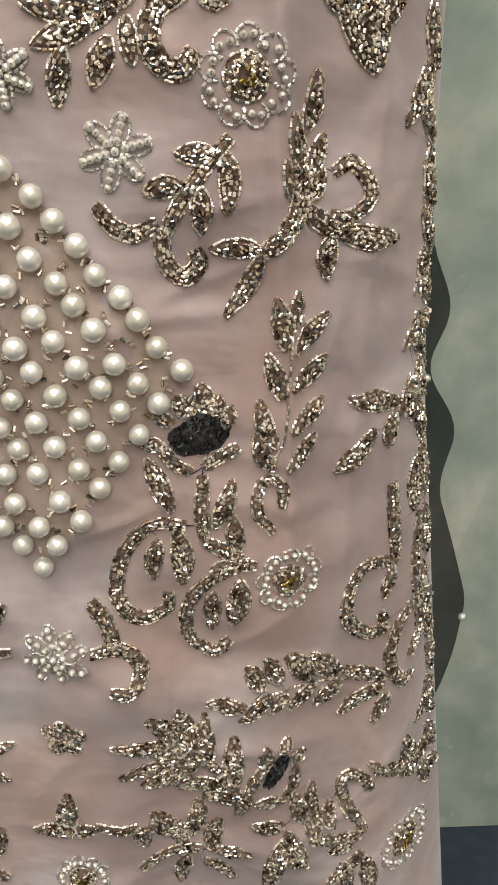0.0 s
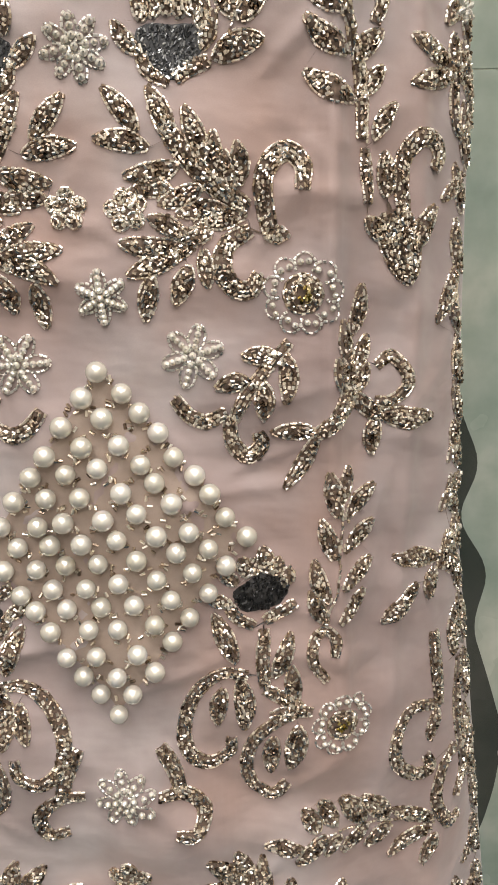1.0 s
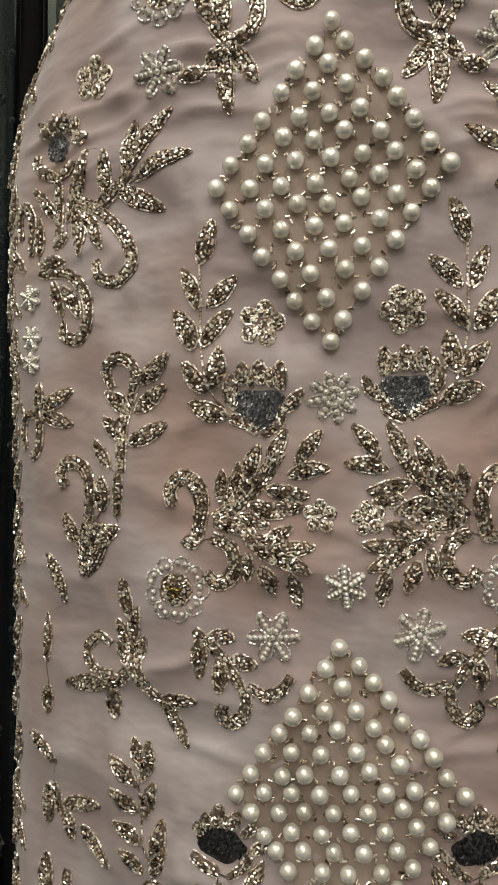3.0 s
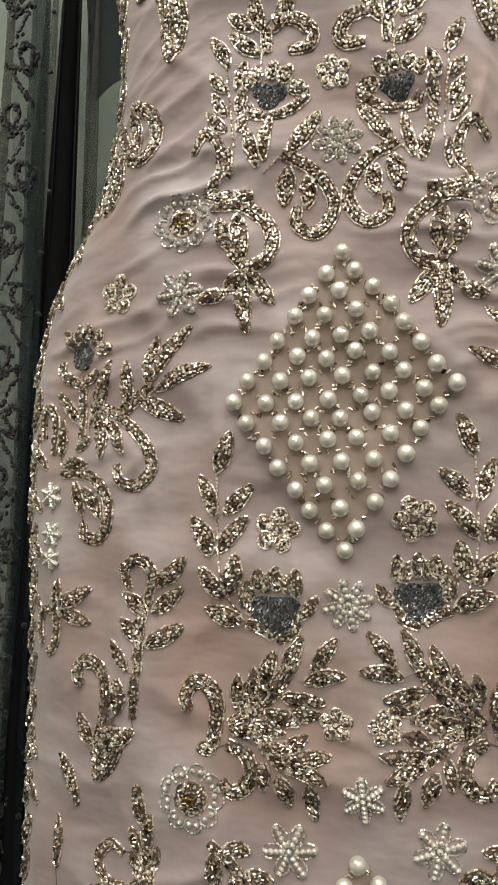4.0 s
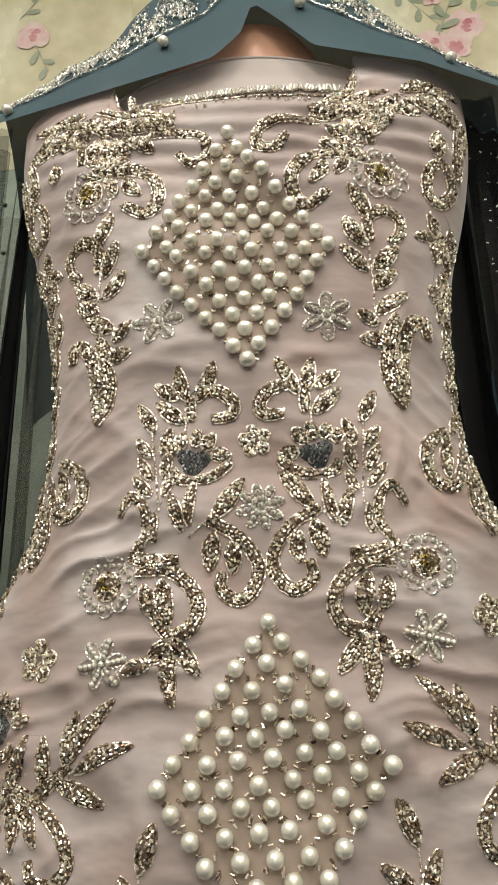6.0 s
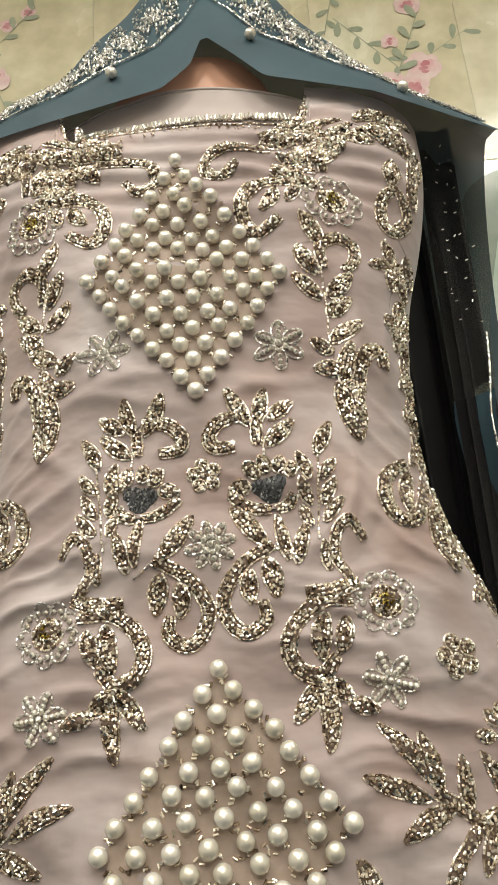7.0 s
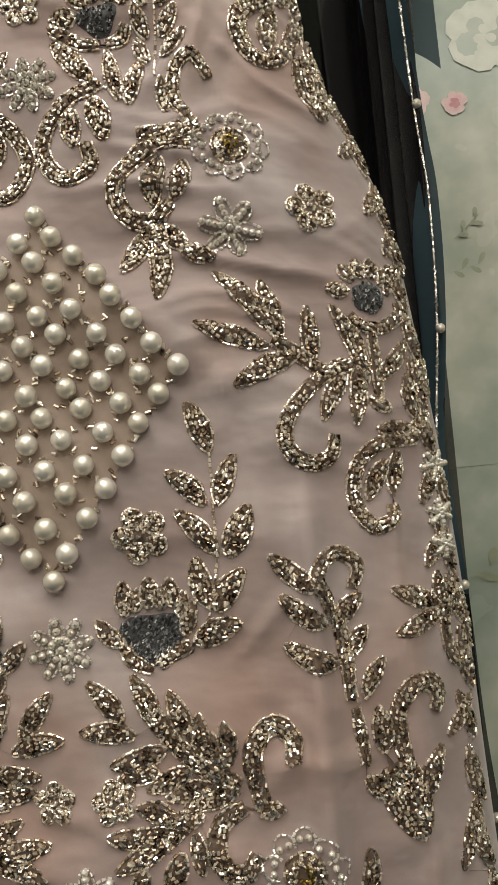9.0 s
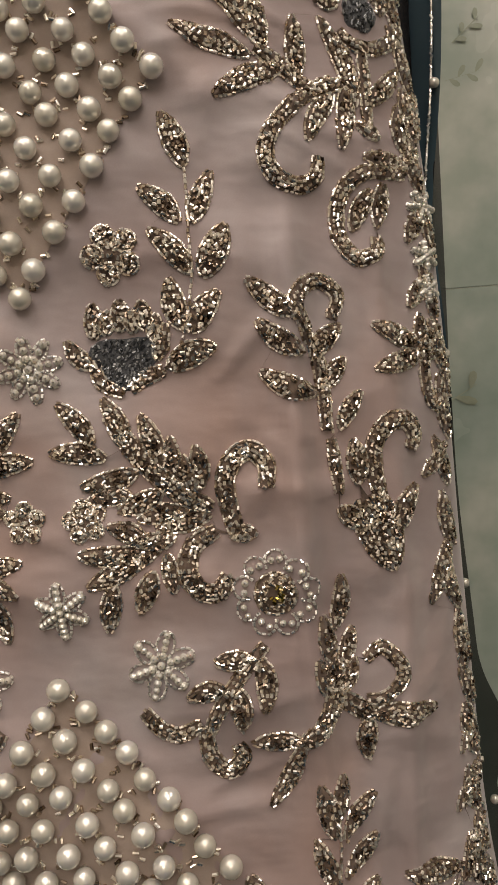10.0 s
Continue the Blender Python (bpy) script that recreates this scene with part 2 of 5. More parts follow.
def folds_of(u, z):
    """Height of the cloth's waves, waist folds, pleats and short creases."""
    h = np.zeros_like(u)
    for a, length, shift in WAVES:
        h = h + 0.010 * length * np.sin(2 * np.pi * (u * np.cos(a) + z * np.sin(a)) / length + shift)
    waist = np.exp(-((z - 1.43) / 0.11) ** 2) * (0.3 + np.clip(np.abs(u) / 0.12, 0, 1.2))
    slope = z + 0.22 * np.abs(u) + 0.008 * np.sin(u * 31 + 1) + 0.004 * np.sin(u * 77 + z * 40)
    patchy = np.clip(0.5 + 0.5 * np.sin(u * 43 + z * 21) + 0.4 * np.sin(z * 67 - u * 25), 0, 1.3)
    ridge = (1 - np.abs(np.sin(np.pi * slope / 0.021))) ** 2 + 0.8 * (1 - np.abs(np.sin(np.pi * slope / 0.034 + 1 + 6 * u))) ** 2
    h = h + waist * patchy * 0.0042 * ridge
    chest = np.exp(-((z - 1.80) / 0.05) ** 2)
    h = h + chest * 0.0018 * np.sin(2 * np.pi * (z + 0.12 * u) / 0.019)
    flank = np.exp(-((np.abs(u) - 0.125) / 0.035) ** 2) * np.exp(-((z - 1.55) / 0.07) ** 2)
    h = h + flank * 0.0045 * (1 - np.abs(np.sin(np.pi * (z + 0.75 * np.abs(u) + 0.004 * np.sin(u * 60)) / 0.030))) ** 2
    low = np.clip((1.25 - z) / 0.5, 0, 1)
    h = h + low * 0.0022 * np.sin(2 * np.pi * (u + 0.02 * np.sin(z * 6)) / 0.085 + 1.0)
    pleat = np.clip((1.32 - z) / 0.08, 0, 1) * np.clip((z - 0.80) / 0.1, 0, 1)
    h = h + pleat * (0.0085 * np.exp(-((u - 0.128 + 0.008 * np.sin(z * 7)) / 0.007) ** 2) + 0.0055 * np.exp(-((u - 0.165 + 0.006 * np.sin(z * 9 + 1)) / 0.006) ** 2) + 0.0035 * np.exp(-((u + 0.150) / 0.010) ** 2))
    for cu, cz, turn, long, wide, high in CREASES:
        a = (u - cu) * math.cos(turn) + (z - cz) * math.sin(turn)
        b = (z - cz) * math.cos(turn) - (u - cu) * math.sin(turn) + 0.0025 * np.sin(a * 70 + cz * 50)
        h = h + high * np.exp(-(a / long) ** 2 - (b / wide) ** 2)
    return h


FOLD_STEP, FOLD_U, FOLD_Z = 0.002, -0.34, 0.36
FOLDS = folds_of(*np.meshgrid(FOLD_U + FOLD_STEP * np.arange(340), FOLD_Z + FOLD_STEP * np.arange(820)))


def wrinkle(u, z):
    a, b = np.clip((u - FOLD_U) / FOLD_STEP, 0, 338.99), np.clip((z - FOLD_Z) / FOLD_STEP, 0, 818.99)
    i, j = np.floor(a).astype(int), np.floor(b).astype(int)
    a, b = a - i, b - j
    h = (FOLDS[j, i] * (1 - a) + FOLDS[j, i + 1] * a) * (1 - b) + (FOLDS[j + 1, i] * (1 - a) + FOLDS[j + 1, i + 1] * a) * b
    return h * (1 - np.clip(np.abs(u) / half_width(u, z), 0, 1) ** 6)


def front(u, z):
    """The cloth's front at u metres from its middle line and height z, as an array of places."""
    u, z = np.asarray(u, float), np.asarray(z, float)
    w = half_width(u, z)
    u = np.clip(u, -w, w)
    r = np.clip(np.abs(u) / half_width(u, z), 0, 1)
    y = YM - (YM - soft(z, HEIGHTS_F, FRONT)) * (1 - r ** 2.4) ** (1 / 2.4)
    return np.stack([u + XC, y - wrinkle(u, z), z], -1)


def front_frame(u, z, e=0.0015):
    """Place, sideways tangent, upward tangent and outward normal."""
    p = front(u, z)
    a = front(np.asarray(u) + e, z) - front(np.asarray(u) - e, z)
    b = front(u, np.asarray(z) + e) - front(u, np.asarray(z) - e)
    a /= np.linalg.norm(a, axis=-1, keepdims=True)
    b -= a * (a * b).sum(-1, keepdims=True)
    b /= np.linalg.norm(b, axis=-1, keepdims=True)
    return p, a, b, np.cross(a, b)


# ---- dress: cloth ----
dress = tagged(new("embroidered_dress"), "dusty pink dress with champagne bead embroidery and pearl diamonds", "dress")
DRESS_FOOT = 0.42


def dress_top(f, is_front):
    a = np.abs(f + 0.02)
    shoulder = 1.908 - 0.040 * np.clip((a - 0.5) / 0.5, 0, 1)
    neck = 1.843 + 0.004 * np.cos(a * 6) + 0.05 * np.clip((a - 0.44) / 0.08, 0, 1) ** 2
    return np.where(a < 0.52, np.minimum(neck, 1.908), shoulder) if is_front else np.where(a < 0.52, 1.900, shoulder)


def dress_shell():
    rows, cols = 620, 191
    f = np.sin(np.linspace(-1, 1, cols) * np.pi / 2)
    s = np.linspace(0, 1, rows)[:, None]
    verts, faces = [], []
    for is_front in (True, False):
        top = dress_top(f, is_front)[None, :]
        z = np.where(s < 0.86, DRESS_FOOT + s / 0.86 * (1.70 - DRESS_FOOT), 1.70 + (s - 0.86) / 0.14 * (top - 1.70))
        fr = np.broadcast_to(f, z.shape)
        u = fr * half_width(fr, z)
        p = front(u, z)
        if not is_front:
            p[..., 1] = 2 * YM - p[..., 1]
        base = len(verts)
        verts += list(p.reshape(-1, 3))
        faces += [tuple(base + i for i in (q if is_front else q[::-1])) for q in grid_faces(rows, cols)]
    ob = mesh_object("gown", verts, faces, PINK, dress, smooth=True)
    bm = bmesh.new()
    bm.from_mesh(ob.data)
    bmesh.ops.remove_doubles(bm, verts=bm.verts[:], dist=0.0004)
    bm.to_mesh(ob.data)
    bm.free()
    thick = ob.modifiers.new("thickness", "SOLIDIFY")
    thick.thickness, thick.offset = 0.0012, -1
    return ob


gown = dress_shell()

# ---- bead embroidery ----
SIDES = 6
RING = np.array([(math.cos(2 * math.pi * i / SIDES), math.sin(2 * math.pi * i / SIDES)) for i in range(SIDES)])


class Beads:
    """Gathers cut beads, laid on the cloth, and makes one mesh of them."""

    def __init__(self):
        self.u, self.z, self.a, self.l, self.r, self.h, self.m = [], [], [], [], [], [], []
        self.balls = []

    def add(self, u, z, a, l, r, h, m=0):
        for store, value in zip((self.u, self.z, self.a, self.l, self.r, self.h, self.m), (u, z, a, l, r, h, m)):
            store.append(value)

    def ball(self, u, z, r, m, h=0.9):
        self.balls.append((u, z, r, m, h))

    def make(self, name, parent, mats, label=""):
        verts, faces, index, smooth = np.zeros((0, 3)), [], [], []
        if self.u:
            u, z, a, l, r, h = (np.array(v) for v in (self.u, self.z, self.a, self.l, self.r, self.h))
            p, e1, e2, n = front_frame(u, z)
            tip = rng.normal(0, 0.2, len(u))
            d = e1 * np.cos(a)[:, None] + e2 * np.sin(a)[:, None]
            d = d * np.cos(tip)[:, None] + n * np.sin(tip)[:, None]
            side = np.cross(n, d)
            side /= np.linalg.norm(side, axis=1, keepdims=True)
            up = np.cross(d, side)
            spin = rng.uniform(0, 2 * np.pi, len(u))
            c = p + n * (h + r * 0.8)[:, None]
            v = []
            for end in (-0.5, 0.5):
                for x, y in RING:
                    xx, yy = x * np.cos(spin) - y * np.sin(spin), x * np.sin(spin) + y * np.cos(spin)
                    v.append(c + d * (end * l)[:, None] + side * (xx * r)[:, None] + up * (yy * r)[:, None])
            verts = np.stack(v, 1).reshape(-1, 3)
            for i in range(len(u)):
                o = i * 2 * SIDES
                for k in range(SIDES):
                    k2 = (k + 1) % SIDES
                    faces.append((o + k, o + k2, o + SIDES + k2, o + SIDES + k))
                faces.append(tuple(o + k for k in reversed(range(SIDES))))
                faces.append(tuple(o + SIDES + k for k in range(SIDES)))
                index += [self.m[i]] * (SIDES + 2)
                smooth += [False] * (SIDES + 2)
        verts = list(verts)
        if self.balls:
            bp, b1, b2, bn = front_frame(np.array([v[0] for v in self.balls]), np.array([v[1] for v in self.balls]))
        for at, (u, z, r, m, h) in enumerate(self.balls):
            p, e1, e2, n = bp[at:at + 1], b1[at:at + 1], b2[at:at + 1], bn[at:at + 1]
            o, rows, cols = len(verts), 6, 8
            for i in range(rows):
                th = math.pi * (i + 0.25) / (rows - 0.5)
                for k in range(cols):
                    ph = 2 * math.pi * k / cols
                    verts.append(p[0] + n[0] * (r * h + r * math.cos(th)) + r * math.sin(th) * (e1[0] * math.cos(ph) + e2[0] * math.sin(ph)))
            fs = [tuple(o + q for q in f) for f in grid_faces(rows, cols, True)] + [tuple(o + k for k in range(cols)), tuple(o + (rows - 1) * cols + k for k in reversed(range(cols)))]
            faces += [f[::-1] for f in fs]
            index += [m] * len(fs)
            smooth += [True] * len(fs)
        ob = mesh_object(name, verts, faces, mats, parent, index)
        ob.data.polygons.foreach_set("use_smooth", smooth)
        if label:
            tagged(ob, label)
        return ob


LONG, THICK = 0.0020, 0.00076


def outline(beads, pts, closed=False, m=0, step=0.0021, h=0.0):
    """Beads end to end along a line."""
    pts = np.array(pts)
    if closed:
        pts = np.vstack([pts, pts[:1]])
    seg = np.linalg.norm(np.diff(pts, axis=0), axis=1)
    at = np.concatenate([[0], np.cumsum(seg)])
    n = max(2, int(at[-1] / step))
    for s in (np.arange(n) + 0.5) / n * at[-1]:
        x, y = np.interp(s, at, pts[:, 0]), np.interp(s, at, pts[:, 1])
        x2, y2 = np.interp(s + 0.0006, at, pts[:, 0]), np.interp(s + 0.0006, at, pts[:, 1])
        x1, y1 = np.interp(s - 0.0006, at, pts[:, 0]), np.interp(s - 0.0006, at, pts[:, 1])
        beads.add(x + rng.normal(0, 0.00012), y + rng.normal(0, 0.00012), math.atan2(y2 - y1, x2 - x1) + rng.normal(0, 0.10), LONG * rng.uniform(0.85, 1.05), THICK, h, m)


def curve_through(pts, n=40):
    """A smooth line through the given points."""
    p = [np.array(q, float) for q in pts]
    if len(p) == 2:
        return np.array([p[0] + (p[1] - p[0]) * t for t in np.linspace(0, 1, n)])
    p = [2 * p[0] - p[1]] + p + [2 * p[-1] - p[-2]]
    out = []
    for i in range(1, len(p) - 2):
        for t in np.linspace(0, 1, n // (len(p) - 3) + 2, endpoint=False):
            out.append(0.5 * (2 * p[i] + (p[i + 1] - p[i - 1]) * t + (2 * p[i - 1] - 5 * p[i] + 4 * p[i + 1] - p[i + 2]) * t * t + (3 * p[i] - p[i - 1] - 3 * p[i + 1] + p[i + 2]) * t ** 3))
    out.append(p[-2])
    return np.array(out)


def band(line, wide):
    """Left and right edges of a band along a line, whose half width is wide(s), s from 0 to 1."""
    t = np.gradient(line, axis=0)
    t /= np.linalg.norm(t, axis=1, keepdims=True) + 1e-9
    nrm = np.stack([-t[:, 1], t[:, 0]], 1)
    s = np.linspace(0, 1, len(line))
    w = np.array([wide(v) for v in s])[:, None]
    return line + nrm * w, line - nrm * w


class Spray:
    """One embroidered motif on the dress; millimetres from the middle line and from the floor."""

    def __init__(self, name, side=1, dx=0, dz=0):
        self.side, self.dx, self.dz, self.name = side, dx, dz, name
        self.pads, self.jobs = [], []

    def at(self, x, z):
        u, v = (self.side * x + (self.dx if self.side < 0 else 0)) / 1000, (z + (self.dz if self.side < 0 else 0)) / 1000
        w = 0.97 * float(half_width(np.array(u), np.array(v)))
        return np.array([min(w, max(-w, u)), v])

    def fill(self, line, wide, name, kind=0, dome=0.0011):
        """A solid beaded shape: an outline of beads and a crowded filling."""
        self.jobs.append((name, line, wide, kind, dome))
        self.pads.append((line, wide))

    def leaf(self, x0, z0, x1, z1, w):
        a, b = self.at(x0, z0), self.at(x1, z1)
        bend = rng.uniform(-0.07, 0.07)
        mid = (a + b) / 2 + np.array([-(b - a)[1], (b - a)[0]]) * bend
        hw = w / 2000 * 0.97
        self.fill(curve_through([a, mid, b], 24), lambda s: hw * (0.12 + 0.92 * math.sin(math.pi * min(1, s ** 0.9)) ** 0.75) if s < 0.97 else hw * 0.1, "leaf")

    def heart(self, x0, z0, x1, z1, w):
        a, b = self.at(x0, z0), self.at(x1, z1)
        hw = w / 2000
        self.fill(curve_through([a, b], 24), lambda s: 1.65 * hw * (s + 0.03) ** 0.35 * max(0.01, 1 - s) ** 0.6, "heart_leaf", 0, 0.002)

    def scroll(self, w, *p):
        line = curve_through([self.at(p[i], p[i + 1]) for i in range(0, len(p), 2)], 44)
        hw = w / 2000 * 0.88
        self.fill(line, lambda s: hw * (0.62 + 0.38 * math.sin(math.pi * s) ** 0.5), "scroll")

    def stem(self, *p):
        self.jobs.append(("stem", curve_through([self.at(p[i], p[i + 1]) for i in range(0, len(p), 2)], 30), None, 0, 0))

    def thread_patch(self, x, z, rx, rz, a):
        self.jobs.append(("thread_patch", self.at(x, z), (rx / 1000, rz / 1000, math.radians(a * self.side)), 0, 0))

    # flowers
    def star_flower(self, x, z, r):
        self.jobs.append(("star_flower", self.at(x, z), r / 1000, 8, 0))

    def pearl_flower(self, x, z, r):
        self.jobs.append(("pearl_flower", self.at(x, z), r / 1000, 6, 0))

    def bloom(self, x, z, r):
        self.jobs.append(("bloom", self.at(x, z), r / 1000, 9, 0))

    def bead_flower(self, x, z, r):
        self.jobs.append(("bead_flower", self.at(x, z), r / 1000, 5, 0))

    def backing(self, parent):
        """The dark thread ground under the beads, one padded mesh, its leaves tied to one another by threads."""
        verts, faces, rows_at = [], [], []
        for line, wide in self.pads:
            le, ri = band(line, lambda s: wide(s) * 0.93)
            o = len(verts)
            rows = np.stack([le, (le + line) / 2, line, (ri + line) / 2, ri], 1)
            p, e1, e2, n = front_frame(rows[..., 0].ravel(), rows[..., 1].ravel())
            lift = np.tile([0.0001, 0.0009, 0.0012, 0.0009, 0.0001], len(line))
            verts += list(p + n * lift[:, None])
            faces += [tuple(o + q for q in f) for f in grid_faces(len(line), 5)]
            if rows_at:
                known = np.array([q for q, _ in rows_at])
                ends = [np.linalg.norm(known - line[e], axis=1) for e in (0, -1)]
                far = min(ends, key=lambda d: d.min())
                end = 0 if far is ends[0] else len(line) - 1
            if rows_at and far.min() < 0.022:
                k = rows_at[int(np.argmin(far))][1]
                faces.append((o + 5 * end + 2, o + 5 * end + 3, k + 3, k + 2))
            rows_at += [(q, o + 5 * i) for i, q in enumerate(line)]
        if not verts:
            return None
        return mesh_object(self.name, verts, faces, THREAD, parent, smooth=True)

    def make(self, parent):
        body = self.backing(parent)
        for name, line, wide, kind, dome in self.jobs:
            if name in ("leaf", "scroll", "heart_leaf"):
                self.solid(name, line, wide, dome, body)
            elif name == "stem":
                b = Beads()
                outline(b, line, step=0.0026)
                tagged(b.make("stem", body or parent, [GOLD]), "thin line of champagne beads", kind="stuff")
            elif name == "thread_patch":
                patch(line, wide, body or parent, BLACK if self.name in ("dark_tulip", "black_bud") else GREY, self.name in ("waist_tulip", "ladder_tulip"))
            else:
                flower(name, line, wide, kind, body or parent)

    def solid(self, name, line, wide, dome, body):
        b = Beads()
        le, ri = band(line, wide)
        outline(b, le)
        outline(b, ri)
        t = np.gradient(line, axis=0)
        length = np.linalg.norm(np.diff(line, axis=0), axis=1).sum()
        n = max(3, int(length / 0.0023))
        for i in range(n):
            s = (i + 0.5) / n
            k = s * (len(line) - 1)
            j = min(int(k), len(line) - 2)
            c = line[j] + (line[j + 1] - line[j]) * (k - j)
            d = t[j] / (np.linalg.norm(t[j]) + 1e-9)
            q = np.array([-d[1], d[0]])
            w = wide(s) - 0.0010
            count = int(2 * max(0, w) / 0.0019 + 0.3)
            for o in range(count):
                v = ((o + 0.5) / count * 2 - 1) * w + rng.normal(0, 0.0002)
                pos = c + q * v + d * rng.normal(0, 0.0006)
                rise = dome * (1 - (v / max(w, 1e-4)) ** 2)
                b.add(pos[0], pos[1], math.atan2(d[1], d[0]) + rng.normal(0, 0.7), LONG * rng.uniform(0.8, 1.15), THICK * rng.uniform(1.0, 1.3), 0.0004 + rise + abs(rng.normal(0, 0.0002)))
        return b.make(name, body, [GOLD])


def patch(at, shape, parent, mat, cup=False):
    """A raised patch of knotted thread."""
    rx, rz, turn = shape[0] * 0.86, shape[1] * 0.86, shape[2]
    c, s = math.cos(turn), math.sin(turn)
    verts, faces = [], []
    rings, cols = 7, 22
    for i in range(rings):
        q = (i + 0.02) / (rings - 1)
        for k in range(cols):
            a = 2 * math.pi * k / cols
            w = q * (0.98 + 0.17 * math.cos(3 * (a + math.pi / 2)) if cup else 1 + 0.08 * math.sin(5 * a + 1))
            x, z = rx * w * math.cos(a), rz * w * math.sin(a)
            verts.append((at[0] + c * x - s * z, at[1] + s * x + c * z, 0.0018 * (1 - q * q) + 0.0001))
    faces = [f[::-1] for f in grid_faces(rings, cols, True)]
    ob = mesh_object("thread_patch", lifted(verts), faces, mat, parent, smooth=True)
    b = Beads()
    for _ in range(int(rx * rz * 3.14 / 2.6e-6)):
        q, a = math.sqrt(rng.uniform(0, 1)) * 0.95, rng.uniform(0, 2 * math.pi)
        w = q * (0.98 + 0.17 * math.cos(3 * (a + math.pi / 2)) if cup else 1)
        x, z = rx * w * math.cos(a), rz * w * math.sin(a)
        b.add(at[0] + c * x - s * z, at[1] + s * x + c * z, rng.uniform(0, 3.14) * 0.5 + 0.4, 0.0018, 0.0006, 0.0017 * (1 - q * q))
    tagged(b.make("knotted_thread", parent, [KNOT_BLACK if mat is BLACK else KNOT], "small glinting thread knots"), kind="stuff")
    return ob


def lifted(flat):
    """Places on the cloth for rows of sideways distance, height and lift."""
    flat = np.array(flat)
    p, e1, e2, n = front_frame(flat[:, 0], flat[:, 1])
    return list(p + n * flat[:, 2:3])


def thread_disc(at, r, lobes, turn, parent):
    """The couched thread ground under a flower."""
    verts, rings, cols = [], 4, 30
    for i in range(rings):
        for k in range(cols):
            a = 2 * math.pi * k / cols
            q = r * (i + 0.02) / (rings - 1) * (1 - lobes * 0.2 * (1 - math.cos(5 * (a - turn))))
            verts.append((at[0] + q * math.cos(a), at[1] + q * math.sin(a), 0.0002 + 0.0009 * (1 - i / (rings - 1))))
    return mesh_object("thread_ground", lifted(verts), [f[::-1] for f in grid_faces(rings, cols, True)], THREAD, parent, smooth=True)


def flower(name, at, r, petals, parent):
    """A flower of pearls or beads: its middle is the part, its petals the pieces."""
    turn = rng.uniform(0, 1) if name != "star_flower" else 0.2
    heart = Beads()
    inner = {"bloom": 0.46, "bead_flower": 0.24, "star_flower": 0.16, "pearl_flower": 0.2}[name] * r
    if name == "bloom":
        ring = [at + 0.5 * r * np.array([math.cos(a), math.sin(a)]) for a in np.linspace(0, 2 * math.pi, 25)[:-1]]
        outline(heart, ring, True, 0)
        count = int(inner ** 2 * 3.14 / 2.6e-6)
        for _ in range(count):
            q, a = math.sqrt(rng.uniform(0, 1)), rng.uniform(0, 6.28)
            heart.add(at[0] + inner * q * math.cos(a), at[1] + inner * q * math.sin(a), rng.uniform(0, 3.14), LONG * 0.85, THICK, 0.0026 * (1 - q * q), 2 if q < 0.45 else 0)
    elif name == "bead_flower":
        for _ in range(5):
            heart.add(at[0] + rng.normal(0, inner * 0.4), at[1] + rng.normal(0, inner * 0.4), rng.uniform(0, 3.14), LONG * 0.8, THICK, 0.001)
    else:
        heart.ball(at[0], at[1], 0.0021, 1)
    body = heart.make({"bloom": "bloom", "bead_flower": "bead_rosette", "star_flower": "star_flower", "pearl_flower": "pearl_flower"}[name], parent, [GOLD, PEARL, YELLOW])
    if name in ("bloom", "bead_flower"):
        thread_disc(at, r * (0.5 if name == "bloom" else 0.95), 0 if name == "bloom" else 1, turn, body)
    for i in range(petals):
        a = turn + 2 * math.pi * i / petals
        d, q = np.array([math.cos(a), math.sin(a)]), np.array([-math.sin(a), math.cos(a)])
        b = Beads()
        if name in ("star_flower", "pearl_flower"):
            lo, hi, w = 0.16 * r, 1.0 * r * rng.uniform(0.93, 1.03), (0.20 if petals == 8 else 0.25) * r
            mid, ln = (lo + hi) / 2, (hi - lo) / 2
            outline(b, [at + d * (mid + ln * math.cos(t)) + q * w * math.sin(t) for t in np.linspace(0, 2 * math.pi, 17)[:-1]], True, 0, 0.0024)
            n = 4 if petals == 6 else 3
            for k in range(n):
                pos = at + d * (lo + (hi - lo) * (k + 0.62) / (n + 0.2))
                b.ball(pos[0], pos[1], 0.0020 * rng.uniform(0.9, 1.08), 1)
        elif name == "bloom":
            c, w = at + d * r * 0.76, 0.26 * r
            outline(b, [c + d * w * math.cos(t) + q * w * 1.02 * math.sin(t) for t in np.linspace(-2.4, 2.4, 14)], False, 0, 0.0024)
            for sx in (-0.4, 0.45):
                pos = c + q * w * sx + d * w * rng.uniform(-0.2, 0.3)
                b.ball(pos[0], pos[1], 0.0019 * rng.uniform(0.9, 1.05), 1)
        else:
            c, w = at + d * r * 0.62, 0.36 * r
            outline(b, [c + d * w * math.cos(t) + q * w * math.sin(t) for t in np.linspace(0, 2 * math.pi, 15)[:-1]], True, 2)
            for _ in range(int(w * w * 3.14 / 2.3e-6)):
                s, t = math.sqrt(rng.uniform(0, 1)) * 0.85, rng.uniform(0, 6.28)
                b.add(c[0] + w * s * math.cos(t), c[1] + w * s * math.sin(t), rng.uniform(0, 3.14), LONG * 0.85, THICK, 0.0014 * (1 - s * s), 2)
        b.make("petal", body, [SILVER, PEARL, GOLD])


def middle_star(k):
    k.star_flower(-2, 1204, 16.2)


def middle_blossom(k):
    k.pearl_flower(4, 1090, 13.3)


def low_star(k):
    k.star_flower(3, 808, 18.2)


def waist_rosette(k):
    k.bead_flower(-3, 1543, 11.5)


